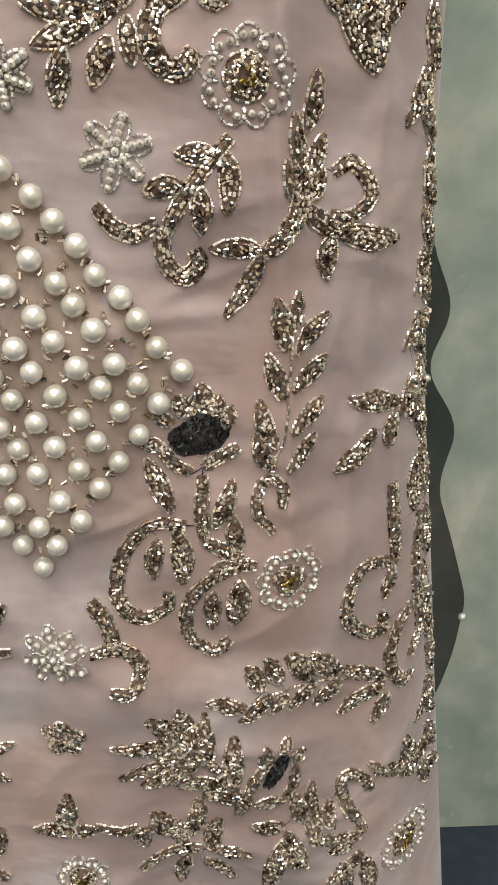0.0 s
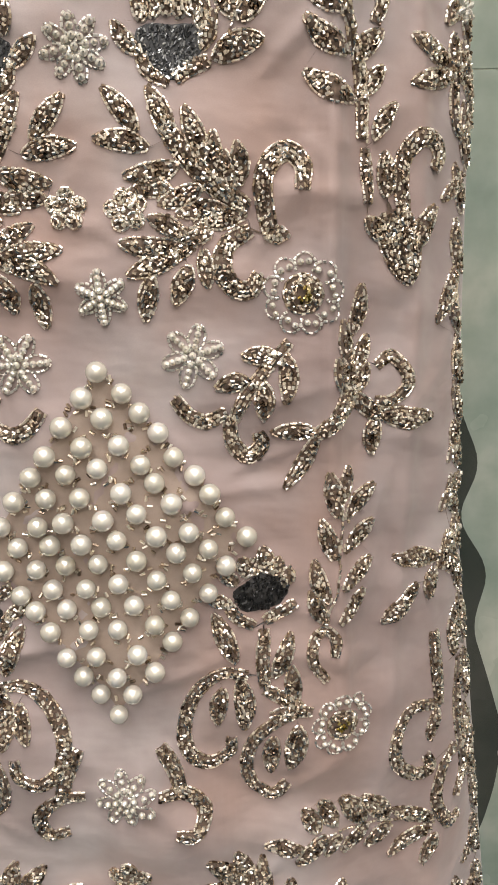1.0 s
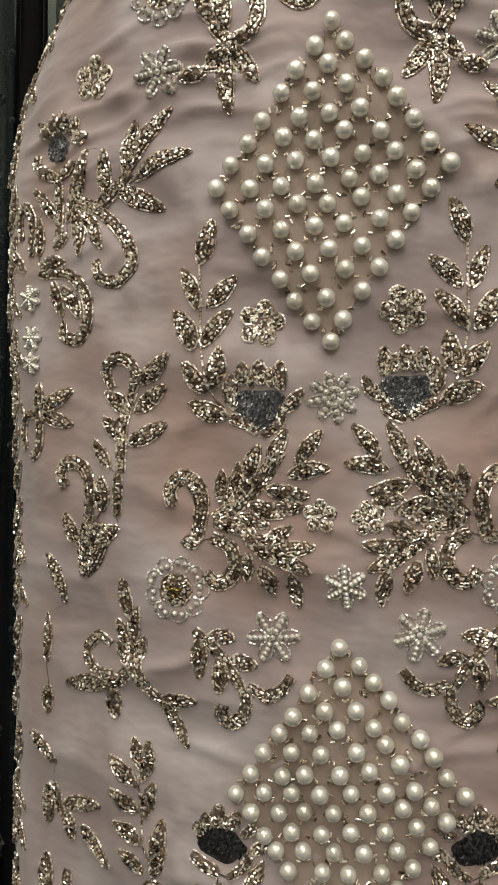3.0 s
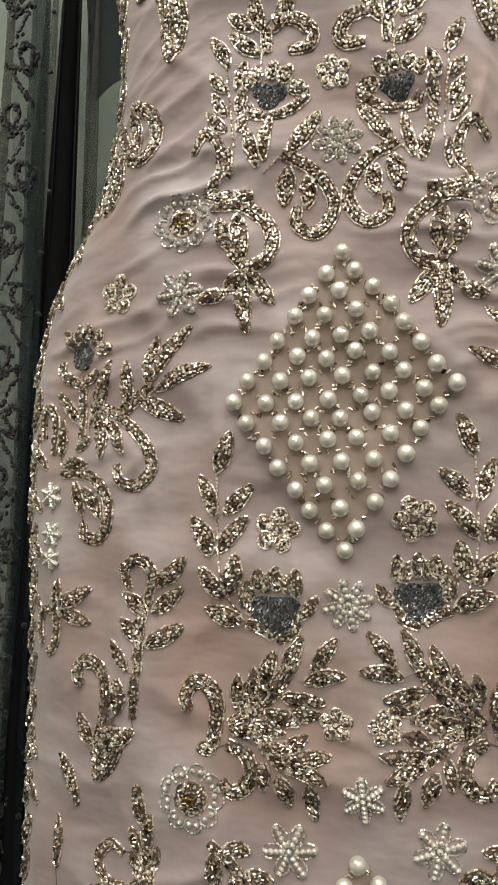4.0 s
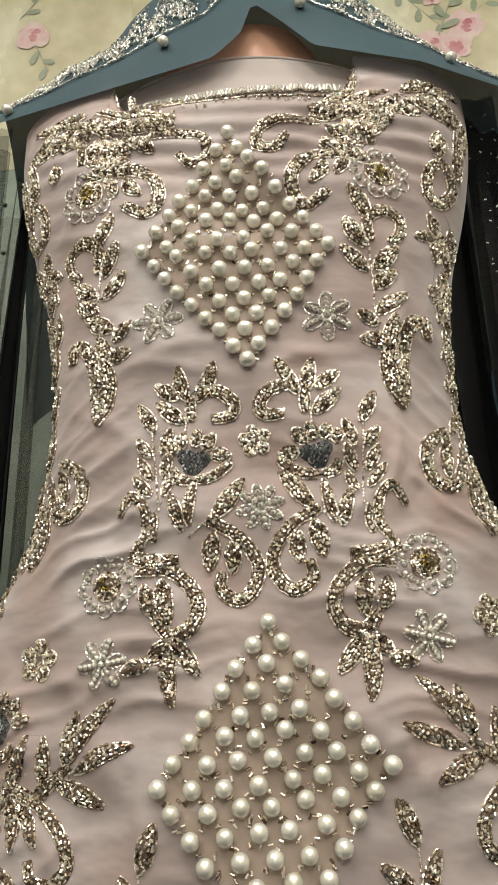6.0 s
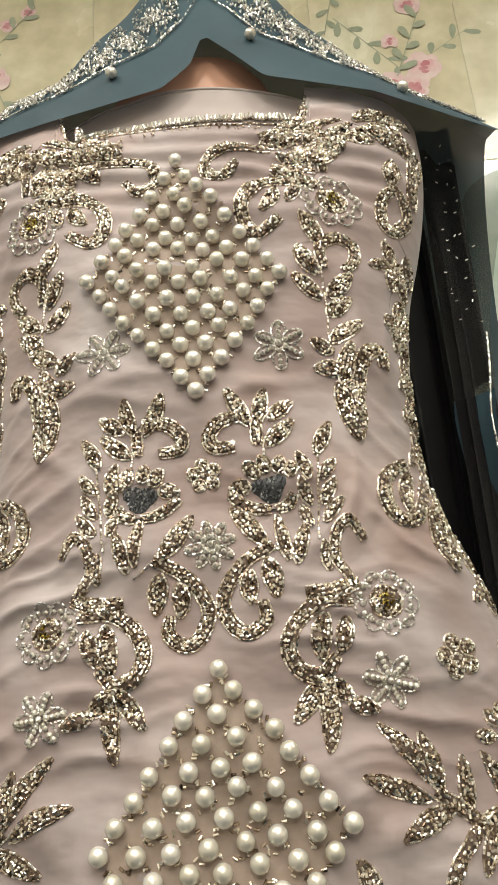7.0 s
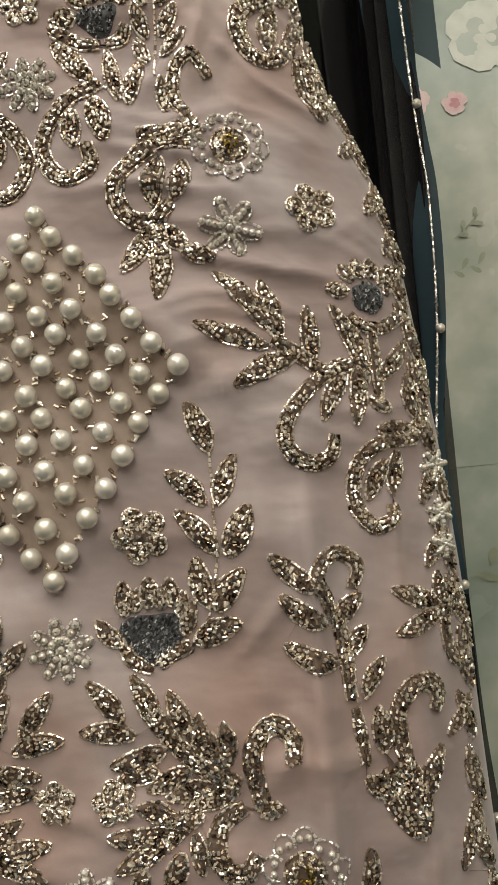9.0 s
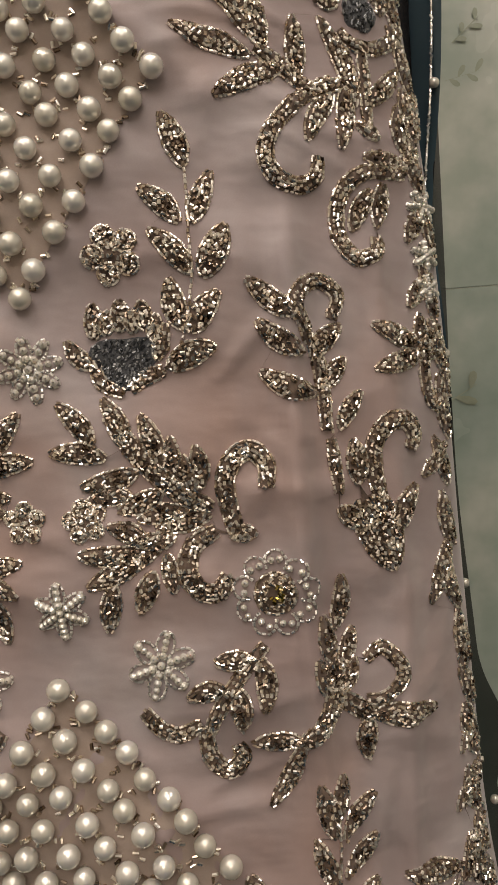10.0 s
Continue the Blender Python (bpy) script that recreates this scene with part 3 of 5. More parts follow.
def waist_star(k):
    k.star_flower(-1, 1497, 16.4)


def low_rosette(k):
    k.bead_flower(2, 749, 13.4)


def trefoil(k):
    k.leaf(-2, 674, 1, 709, 12.0)
    k.leaf(0, 675, -22, 680, 9.4)
    k.leaf(-4, 675, 18, 681, 8.8)
    k.scroll(8.1, 15, 683, 30, 679, 40, 681)


def ladder_tulip(k):
    k.leaf(77, 1293, 68, 1319, 10.8)
    k.leaf(73, 1267, 55, 1285, 10.1)
    k.leaf(79, 1266, 89, 1291, 9.6)
    k.leaf(77, 1243, 58, 1265, 10.0)
    k.leaf(82, 1241, 94, 1265, 12.9)
    k.leaf(72, 1217, 66, 1242, 11.1)
    k.leaf(75, 1215, 89, 1234, 11.1)
    k.leaf(62, 1200, 86, 1209, 11.6)
    k.stem(77, 1293, 77, 1266, 77, 1241, 71, 1214, 62, 1203)
    k.thread_patch(42, 1205, 18.7, 14.8, 0)
    k.leaf(28, 1216, 28, 1233, 9.0)
    k.leaf(34, 1218, 35, 1229, 7.7)
    k.leaf(40, 1219, 41, 1234, 9.6)
    k.leaf(47, 1218, 47, 1229, 7.7)
    k.leaf(53, 1219, 52, 1233, 9.0)
    k.leaf(58, 1212, 59, 1226, 7.7)
    k.leaf(27, 1202, 15, 1216, 7.7)
    k.scroll(6.4, 27, 1206, 30, 1195, 40, 1189)
    k.scroll(8.4, 43, 1191, 50, 1196, 60, 1199)
    k.leaf(57, 1204, 63, 1221, 7.7)


def near_rosette(k):
    k.bead_flower(18, 1131, 10.5)


def lobed_rosette(k):
    k.bead_flower(40, 1255, 14.6)


def fan_spray(k):
    k.leaf(68, 1137, 66, 1159, 8.5)
    k.leaf(40, 1141, 20, 1140, 9.2)
    k.leaf(66, 1132, 42, 1129, 9.2)
    k.leaf(59, 1119, 39, 1120, 8.5)
    k.leaf(25, 1167, 9, 1187, 9.1)
    k.leaf(30, 1160, 4, 1164, 9.8)
    k.leaf(44, 1152, 17, 1147, 10.4)
    k.leaf(55, 1142, 33, 1134, 9.8)
    k.leaf(41, 1165, 30, 1188, 9.1)
    k.leaf(56, 1154, 47, 1179, 9.7)
    k.leaf(64, 1144, 61, 1168, 8.5)
    k.leaf(73, 1142, 72, 1163, 8.5)
    k.scroll(11.0, 34, 1176, 48, 1156, 63, 1141, 77, 1132)
    k.leaf(77, 1129, 50, 1124, 9.8)
    k.leaf(47, 1118, 28, 1128, 8.5)
    k.leaf(44, 1114, 14, 1116, 9.9)
    k.leaf(43, 1110, 17, 1100, 9.9)
    k.leaf(29, 1100, 25, 1077, 9.3)
    k.leaf(48, 1104, 40, 1085, 9.9)
    k.leaf(55, 1112, 57, 1093, 7.9)
    k.scroll(7.2, 57, 1125, 48, 1114, 39, 1107)
    k.scroll(10.5, 79, 1121, 67, 1114, 64, 1102, 70, 1093, 78, 1092, 83, 1099)
    k.scroll(10.5, 89, 1117, 86, 1132, 85, 1145, 90, 1155, 98, 1158, 105, 1151, 104, 1140)
    k.leaf(86, 1118, 98, 1118, 8.6)


def bloom(k):
    k.bloom(105, 1089, 20.3)


def six_petal(k):
    k.pearl_flower(48, 1059, 16.7)


def hook_spray(k):
    k.scroll(7.3, 98, 1065, 83, 1048, 72, 1032, 68, 1023)
    k.leaf(91, 1059, 73, 1058, 9.3)
    k.leaf(96, 1059, 96, 1033, 9.4)
    k.leaf(84, 1045, 84, 1024, 10.0)
    k.leaf(77, 1045, 59, 1042, 9.3)
    k.scroll(9.4, 66, 1025, 68, 1011, 76, 1004, 83, 1010, 81, 1017)
    k.scroll(8.7, 38, 1037, 45, 1028, 54, 1024, 65, 1029)


def ring_spray(k):
    k.leaf(131, 1066, 137, 1093, 8.9)
    k.leaf(130, 1051, 126, 1075, 7.8)
    k.leaf(133, 1047, 141, 1066, 8.5)
    k.leaf(128, 1036, 122, 1056, 7.8)
    k.leaf(132, 1035, 141, 1051, 7.9)
    k.scroll(11.5, 130, 1052, 129, 1034, 122, 1022)
    k.scroll(7.4, 146, 1049, 155, 1053, 164, 1044, 164, 1035, 155, 1029, 145, 1030)
    k.leaf(148, 1022, 183, 1016, 11.5)
    k.leaf(146, 1021, 144, 1000, 10.0)
    k.scroll(9.8, 132, 1034, 142, 1026, 149, 1021)
    k.leaf(113, 1016, 88, 1017, 9.0)
    k.leaf(113, 1016, 95, 985, 8.5)
    k.scroll(8.5, 126, 1025, 113, 1015)


def fern(k):
    k.leaf(126, 976, 130, 996, 8.1)
    k.leaf(124, 969, 120, 994, 9.3)
    k.leaf(129, 966, 146, 984, 9.5)
    k.leaf(123, 944, 116, 967, 9.4)
    k.leaf(128, 947, 146, 963, 9.6)
    k.stem(127, 974, 126, 955, 124, 925, 117, 906)
    k.leaf(127, 927, 145, 940, 9.6)
    k.leaf(120, 918, 111, 944, 9.5)
    k.leaf(126, 907, 141, 922, 9.0)
    k.leaf(119, 906, 109, 927, 8.9)
    k.scroll(6.5, 119, 871, 111, 883, 111, 896, 118, 901, 124, 896, 123, 886)


def dark_tulip(k):
    k.thread_patch(82, 928, 18.7, 11.8, 18)
    k.leaf(85, 939, 82, 954, 9.3)
    k.leaf(78, 938, 77, 948, 7.4)
    k.leaf(90, 937, 91, 948, 7.5)
    k.leaf(75, 937, 71, 949, 8.6)
    k.leaf(69, 934, 60, 940, 6.8)
    k.leaf(94, 932, 97, 942, 8.1)
    k.leaf(64, 922, 52, 926, 7.4)
    k.scroll(6.8, 62, 924, 68, 914, 78, 909)
    k.scroll(7.5, 83, 911, 92, 916, 101, 921)
    k.leaf(67, 888, 55, 917, 10.0)
    k.scroll(7.6, 83, 907, 82, 890, 83, 872)
    k.leaf(88, 878, 98, 904, 8.9)
    k.leaf(100, 860, 98, 885, 9.0)
    k.scroll(8.3, 83, 871, 93, 865, 103, 859)
    k.scroll(8.3, 74, 880, 58, 881, 44, 869, 37, 849, 39, 833, 50, 824, 62, 829, 64, 840)
    k.leaf(60, 872, 56, 849, 8.9)
    k.leaf(69, 878, 71, 845, 10.9)
    k.scroll(7.8, 107, 858, 90, 851, 77, 838, 72, 820, 76, 805, 88, 798, 96, 808)
    k.leaf(88, 841, 86, 814, 9.1)
    k.leaf(102, 848, 97, 820, 11.8)
    k.scroll(7.1, 86, 854, 98, 857, 110, 855)


def low_bloom(k):
    k.bloom(128, 843, 17.9)


def low_hook(k):
    k.scroll(9.0, 23, 838, 30, 824, 34, 808)
    k.scroll(9.1, 21, 808, 37, 807, 47, 797, 43, 783, 31, 785)


def long_sprig(k):
    k.leaf(105, 765, 82, 764, 9.5)
    k.leaf(114, 774, 105, 789, 10.1)
    k.leaf(125, 775, 115, 793, 9.5)
    k.leaf(119, 771, 101, 754, 10.2)
    k.leaf(128, 767, 118, 756, 8.9)
    k.leaf(143, 770, 128, 791, 11.7)
    k.leaf(145, 768, 129, 754, 10.4)
    k.leaf(160, 764, 142, 788, 11.8)
    k.leaf(162, 759, 145, 749, 11.3)
    k.leaf(193, 752, 162, 770, 10.0)
    k.leaf(191, 747, 161, 734, 10.8)
    k.leaf(194, 741, 184, 722, 10.3)
    k.stem(103, 765, 128, 770, 161, 762, 193, 749)


def edge_ring(k):
    k.scroll(8.6, 195, 830, 174, 835, 164, 822, 164, 804, 176, 790, 189, 789, 185, 800)
    k.leaf(193, 827, 187, 809, 9.3)
    k.scroll(8.9, 208, 797, 197, 782, 194, 763, 204, 745, 212, 746)
    k.scroll(8.4, 189, 881, 192, 854, 195, 830)
    k.leaf(206, 889, 207, 855, 11.7)
    k.scroll(7.4, 211, 852, 210, 815, 216, 779, 209, 760)


def edge_leaf_spray(k):
    k.leaf(191, 927, 159, 936, 10.7)
    k.leaf(187, 922, 184, 904, 9.6)
    k.leaf(176, 916, 153, 896, 11.4)
    k.leaf(204, 911, 200, 940, 12.1)
    k.scroll(8.5, 200, 940, 192, 919)
    k.leaf(203, 988, 201, 1008, 9.8)
    k.leaf(218, 971, 195, 956, 10.5)
    k.leaf(202, 1024, 201, 1058, 6.9)
    k.leaf(198, 1099, 184, 1068, 10.4)


def heart_hook(k):
    k.heart(153, 1130, 165, 1091, 25.3)
    k.leaf(169, 1111, 180, 1132, 11.1)
    k.leaf(154, 1115, 138, 1126, 10.6)
    k.scroll(10.2, 161, 1124, 158, 1142, 159, 1155, 167, 1165, 177, 1165, 181, 1157, 178, 1150)
    k.leaf(149, 1136, 148, 1159, 10.5)
    k.scroll(6.3, 137, 1160, 138, 1147, 139, 1133)
    k.leaf(142, 1164, 154, 1182, 8.1)
    k.stem(138, 1190, 138, 1162)


def curl_sprig(k):
    k.leaf(124, 1220, 102, 1239, 10.1)
    k.leaf(126, 1202, 105, 1219, 10.1)
    k.leaf(131, 1182, 105, 1195, 10.6)
    k.scroll(7.9, 129, 1213, 124, 1226, 130, 1235, 138, 1236, 145, 1229, 141, 1218)
    k.leaf(130, 1200, 146, 1215, 9.7)
    k.leaf(133, 1184, 147, 1199, 9.1)
    k.scroll(7.4, 127, 1215, 133, 1200, 135, 1180, 135, 1164)


def small_sprig(k):
    k.leaf(192, 1200, 189, 1220, 8)
    k.leaf(189, 1202, 162, 1215, 9.5)
    k.leaf(189, 1198, 162, 1192, 9.5)
    k.scroll(7, 192, 1200, 190, 1188, 193, 1174, 200, 1168)
    k.scroll(6.5, 192, 1198, 203, 1197, 207, 1186, 205, 1174)


def hip_spray(k):
    k.thread_patch(168, 1371, 10.5, 10.5, 0)
    k.leaf(175, 1379, 184, 1392, 8)
    k.leaf(171, 1382, 170, 1393, 8.5)
    k.leaf(166, 1382, 162, 1393, 8.5)
    k.leaf(160, 1380, 153, 1389, 8.5)
    k.leaf(157, 1374, 145, 1376, 8)
    k.leaf(168, 1325, 188, 1348, 8.5)
    k.leaf(162, 1323, 146, 1367, 9.5)
    k.leaf(133, 1334, 133, 1366, 9.5)
    k.leaf(118, 1347, 110, 1380, 10)
    k.leaf(117, 1349, 87, 1386, 9.5)
    k.leaf(112, 1344, 75, 1359, 9.5)
    k.leaf(126, 1340, 93, 1325, 11)
    k.leaf(151, 1329, 136, 1304, 9)
    k.leaf(157, 1333, 153, 1301, 9)
    k.leaf(187, 1304, 186, 1329, 8.5)
    k.leaf(185, 1298, 164, 1298, 8.5)
    k.leaf(173, 1308, 161, 1315, 8)
    k.scroll(7.5, 185, 1370, 186, 1363, 173, 1354, 162, 1355, 156, 1361)
    k.scroll(6.5, 167, 1352, 168, 1335, 168, 1313)
    k.scroll(8, 114, 1348, 125, 1341, 139, 1331, 151, 1335)
    k.scroll(8.5, 157, 1335, 136, 1326, 119, 1308, 116, 1293, 126, 1283, 138, 1286, 141, 1297)
    k.scroll(7.5, 204, 1317, 205, 1333, 198, 1338, 193, 1329, 195, 1305)


def hip_paisley(k):
    k.scroll(8.5, 187, 1292, 164, 1290, 151, 1279, 148, 1261, 156, 1248, 167, 1250, 168, 1258)
    k.leaf(167, 1282, 155, 1261, 9)
    k.leaf(174, 1286, 168, 1263, 9)
    k.pearl_flower(196, 1277, 9)
    k.pearl_flower(195, 1250, 8)
    k.pearl_flower(195, 1233, 7)


def outer_rosette(k):
    k.bead_flower(142, 1421, 14.2)


def hip_six_petal(k):
    k.pearl_flower(98, 1409, 16.5)


def waist_bloom(k):
    k.bloom(102, 1455, 19.9)


def bow_loop(k):
    k.scroll(10.3, 82, 1456, 63, 1457, 48, 1447, 41, 1432, 46, 1419, 59, 1415, 69, 1425)
    k.leaf(65, 1451, 60, 1422, 11.5)
    k.leaf(77, 1448, 70, 1426, 10.1)
    k.leaf(59, 1413, 41, 1389, 10.6)
    k.leaf(59, 1413, 59, 1372, 11.2)
    k.leaf(60, 1412, 76, 1398, 10.6)
    k.leaf(72, 1399, 90, 1394, 9.2)
    k.scroll(11.0, 54, 1463, 71, 1463, 87, 1468)
    k.scroll(7.4, 83, 1469, 75, 1484, 77, 1500, 86, 1508, 94, 1495)
    k.leaf(70, 1476, 69, 1496, 7.4)
    k.leaf(51, 1481, 59, 1508, 9.0)
    k.leaf(46, 1484, 41, 1515, 8.2)
    k.leaf(69, 1552, 81, 1576, 9.3)
    k.leaf(64, 1536, 57, 1555, 7.7)
    k.leaf(71, 1536, 81, 1549, 7.7)
    k.leaf(63, 1519, 58, 1538, 7.6)
    k.leaf(71, 1519, 80, 1536, 7.6)
    k.leaf(71, 1507, 84, 1523, 7.6)
    k.leaf(63, 1506, 57, 1520, 6.8)
    k.stem(71, 1557, 68, 1520, 66, 1496)


def waist_tulip(k):
    k.thread_patch(38, 1532, 12.9, 9.9, 10)
    k.leaf(31, 1539, 23, 1550, 9.9)
    k.leaf(37, 1542, 34, 1554, 9.2)
    k.leaf(46, 1541, 46, 1553, 9.2)
    k.leaf(52, 1538, 53, 1549, 8.4)
    k.leaf(26, 1535, 12, 1533, 9.9)
    k.scroll(8.3, 12, 1529, 25, 1520, 38, 1518)
    k.scroll(8.3, 41, 1518, 49, 1521, 53, 1528)


def crown_sprig(k):
    k.leaf(28, 1575, 14, 1602, 10.9)
    k.leaf(35, 1577, 40, 1602, 10.1)
    k.leaf(41, 1579, 58, 1591, 10.1)
    k.leaf(37, 1560, 57, 1578, 10.8)
    k.scroll(8.5, 32, 1561, 33, 1580)
    k.scroll(10.1, 29, 1583, 11, 1579, 2, 1569, 5, 1561, 18, 1560)
    k.stem(36, 1561, 36, 1545)


def paisley(k):
    k.scroll(9.7, 37, 1494, 17, 1482, 5, 1464, 8, 1449, 18, 1441, 29, 1448, 28, 1460)
    k.leaf(22, 1479, 22, 1458, 10.3)
    k.leaf(33, 1486, 37, 1461, 11.8)
    k.leaf(33, 1494, 12, 1521, 11.2)
    k.stem(36, 1494, 50, 1484)


def waist_side_ring(k):
    k.scroll(10.7, 132, 1552, 116, 1540, 112, 1524, 119, 1510, 134, 1513, 147, 1549)
    k.leaf(132, 1546, 127, 1515, 10.5)
    k.leaf(151, 1527, 154, 1475, 20.1)


def heart_upper(k):
    k.heart(96, 1609, 100, 1563, 22.3)
    k.scroll(11.3, 105, 1599, 107, 1617, 115, 1631, 124, 1633, 125, 1621)
    k.leaf(97, 1615, 75, 1617, 12.0)
    k.leaf(90, 1629, 75, 1639, 10.5)
    k.leaf(89, 1637, 113, 1654, 13.1)
    k.leaf(94, 1606, 103, 1636, 12.2)


def upper_sprig(k):
    k.stem(88, 1697, 89, 1669, 88, 1640)
    k.leaf(89, 1715, 77, 1742, 12.6)
    k.leaf(85, 1691, 72, 1715, 12.5)
    k.leaf(86, 1672, 67, 1691, 11.5)
    k.scroll(10.0, 90, 1696, 89, 1713, 101, 1723, 114, 1718, 113, 1704, 105, 1695)
    k.leaf(91, 1675, 110, 1693, 12.5)
    k.leaf(89, 1659, 108, 1674, 12.4)


def upper_six_petal(k):
    k.pearl_flower(53, 1635, 19.2)


def underarm_spray(k):
    k.scroll(10.7, 157, 1782, 144, 1768, 142, 1749, 151, 1743, 164, 1759, 158, 1780)
    k.leaf(154, 1783, 156, 1806, 13.4)
    k.scroll(11.0, 175, 1813, 173, 1794, 170, 1770)
    k.leaf(159, 1726, 162, 1702, 10.4)
    k.leaf(144, 1712, 140, 1732, 10.5)
    k.leaf(144, 1712, 125, 1705, 9.5)
    k.leaf(144, 1710, 141, 1690, 11.4)
    k.leaf(138, 1654, 135, 1669, 11.3)
    k.leaf(139, 1642, 156, 1682, 13.0)


def chest_bloom(k):
    k.bloom(103, 1757, 23.4)


def chest_loop(k):
    k.scroll(11.3, 75, 1774, 53, 1772, 37, 1757, 36, 1739, 46, 1729, 63, 1739)
    k.leaf(62, 1766, 49, 1746, 11.1)
    k.leaf(79, 1769, 69, 1752, 10.3)
    k.scroll(13.1, 60, 1785, 76, 1778, 93, 1771)
    k.leaf(94, 1785, 65, 1801, 13.2)
    k.leaf(90, 1791, 79, 1814, 12.4)
    k.leaf(83, 1780, 60, 1788, 11.4)
    k.leaf(90, 1788, 85, 1813, 11.5)
    k.scroll(9.7, 100, 1789, 100, 1810, 111, 1816, 120, 1812)


def neck_hook(k):
    k.scroll(9.7, 61, 1806, 30, 1807, 13, 1800, 11, 1785, 24, 1779, 34, 1790)


def shoulder_beading(k):
    k.leaf(98, 1819, 128, 1838, 10.9)
    k.leaf(70, 1813, 104, 1831, 9.9)
    k.leaf(143, 1842, 180, 1849, 9.4)
    k.leaf(137, 1834, 165, 1824, 12.9)
    k.leaf(116, 1814, 78, 1801, 11.6)
    k.leaf(100, 1832, 88, 1813, 11.7)
    k.leaf(159, 1850, 129, 1844, 11.2)
    k.leaf(80, 1817, 57, 1810, 9.8)
    k.scroll(10.3, 158, 1844, 168, 1830, 181, 1817, 177, 1799)
    k.leaf(177, 1817, 159, 1822, 11.2)
    k.leaf(157, 1788, 157, 1805, 12.8)


def low_fan(k):
    k.leaf(71, 728, 48, 760, 11.6)
    k.leaf(76, 732, 65, 762, 11.0)
    k.leaf(74, 726, 27, 742, 10.4)
    k.leaf(71, 724, 31, 718, 9.8)
    k.leaf(77, 719, 43, 710, 10.6)
    k.leaf(84, 722, 81, 757, 9.1)
    k.leaf(93, 707, 62, 704, 10.7)
    k.leaf(99, 709, 98, 744, 11.3)
    k.leaf(104, 696, 79, 696, 10.8)
    k.scroll(9.8, 73, 729, 88, 718, 100, 701)


def low_leaf_spray(k):
    k.scroll(9.5, 46, 679, 58, 672, 72, 671)
    k.leaf(69, 657, 48, 689, 10.9)
    k.leaf(72, 666, 77, 694, 10.9)
    k.scroll(9.1, 40, 641, 58, 654, 78, 656)
    k.leaf(83, 655, 89, 679, 11.1)
    k.leaf(85, 655, 109, 650, 9.1)
    k.leaf(79, 647, 98, 622, 10.6)
    k.leaf(69, 648, 64, 620, 10.6)
    k.leaf(44, 661, 40, 681, 8.9)


def low_bloom_middle(k):
    k.bloom(5, 641, 16.0)


def black_bud(k):
    k.thread_patch(123, 712, 14.9, 6.8, 62)
    k.leaf(117, 716, 116, 734, 8.7)
    k.leaf(128, 724, 129, 735, 8.1)
    k.leaf(134, 711, 138, 723, 8.8)
    k.scroll(8.2, 104, 687, 107, 704, 114, 717)
    k.scroll(7.5, 135, 710, 133, 696, 125, 687)
    k.leaf(110, 691, 128, 688, 8.3)
    k.leaf(106, 696, 99, 681, 6.8)


def low_vine(k):
    k.leaf(143, 665, 134, 690, 10.5)
    k.leaf(151, 648, 145, 695, 10.6)
    k.scroll(8.8, 187, 667, 180, 681, 168, 685, 167, 671, 183, 639)
    k.leaf(160, 655, 157, 672, 9.3)
    k.leaf(175, 630, 158, 632, 10.3)
    k.leaf(184, 620, 157, 606, 10.5)
    k.scroll(9.3, 145, 653, 162, 641, 182, 636)
    k.leaf(128, 668, 108, 672, 9.8)
    k.leaf(130, 663, 143, 632, 12.2)
    k.leaf(128, 659, 118, 618, 12.2)
    k.leaf(183, 616, 191, 581, 11.5)
    k.leaf(167, 619, 174, 591, 10.5)


def low_side_bloom(k):
    k.bloom(217, 607, 19.7)


def low_star_leaf(k):
    k.leaf(223, 661, 184, 691, 10.4)
    k.leaf(223, 662, 211, 695, 11.4)
    k.leaf(226, 662, 231, 679, 11.7)
    k.leaf(225, 658, 208, 665, 9.2)
    k.leaf(227, 656, 234, 638, 9.5)
    k.leaf(227, 658, 246, 641, 8.7)


def shoulder_crust(k):
    k.leaf(102, 1813, 158, 1846, 8.2)
    k.leaf(81, 1828, 120, 1844, 7.3)
    k.leaf(91, 1796, 116, 1814, 11.6)
    k.leaf(71, 1793, 97, 1813, 12.4)
    k.leaf(53, 1813, 80, 1822, 9.8)
    k.leaf(62, 1822, 84, 1837, 9.0)
    k.leaf(146, 1830, 161, 1818, 11.1)
    k.leaf(122, 1825, 144, 1820, 11.8)
    k.scroll(8.3, 92, 1860, 87, 1840, 74, 1829, 53, 1819)


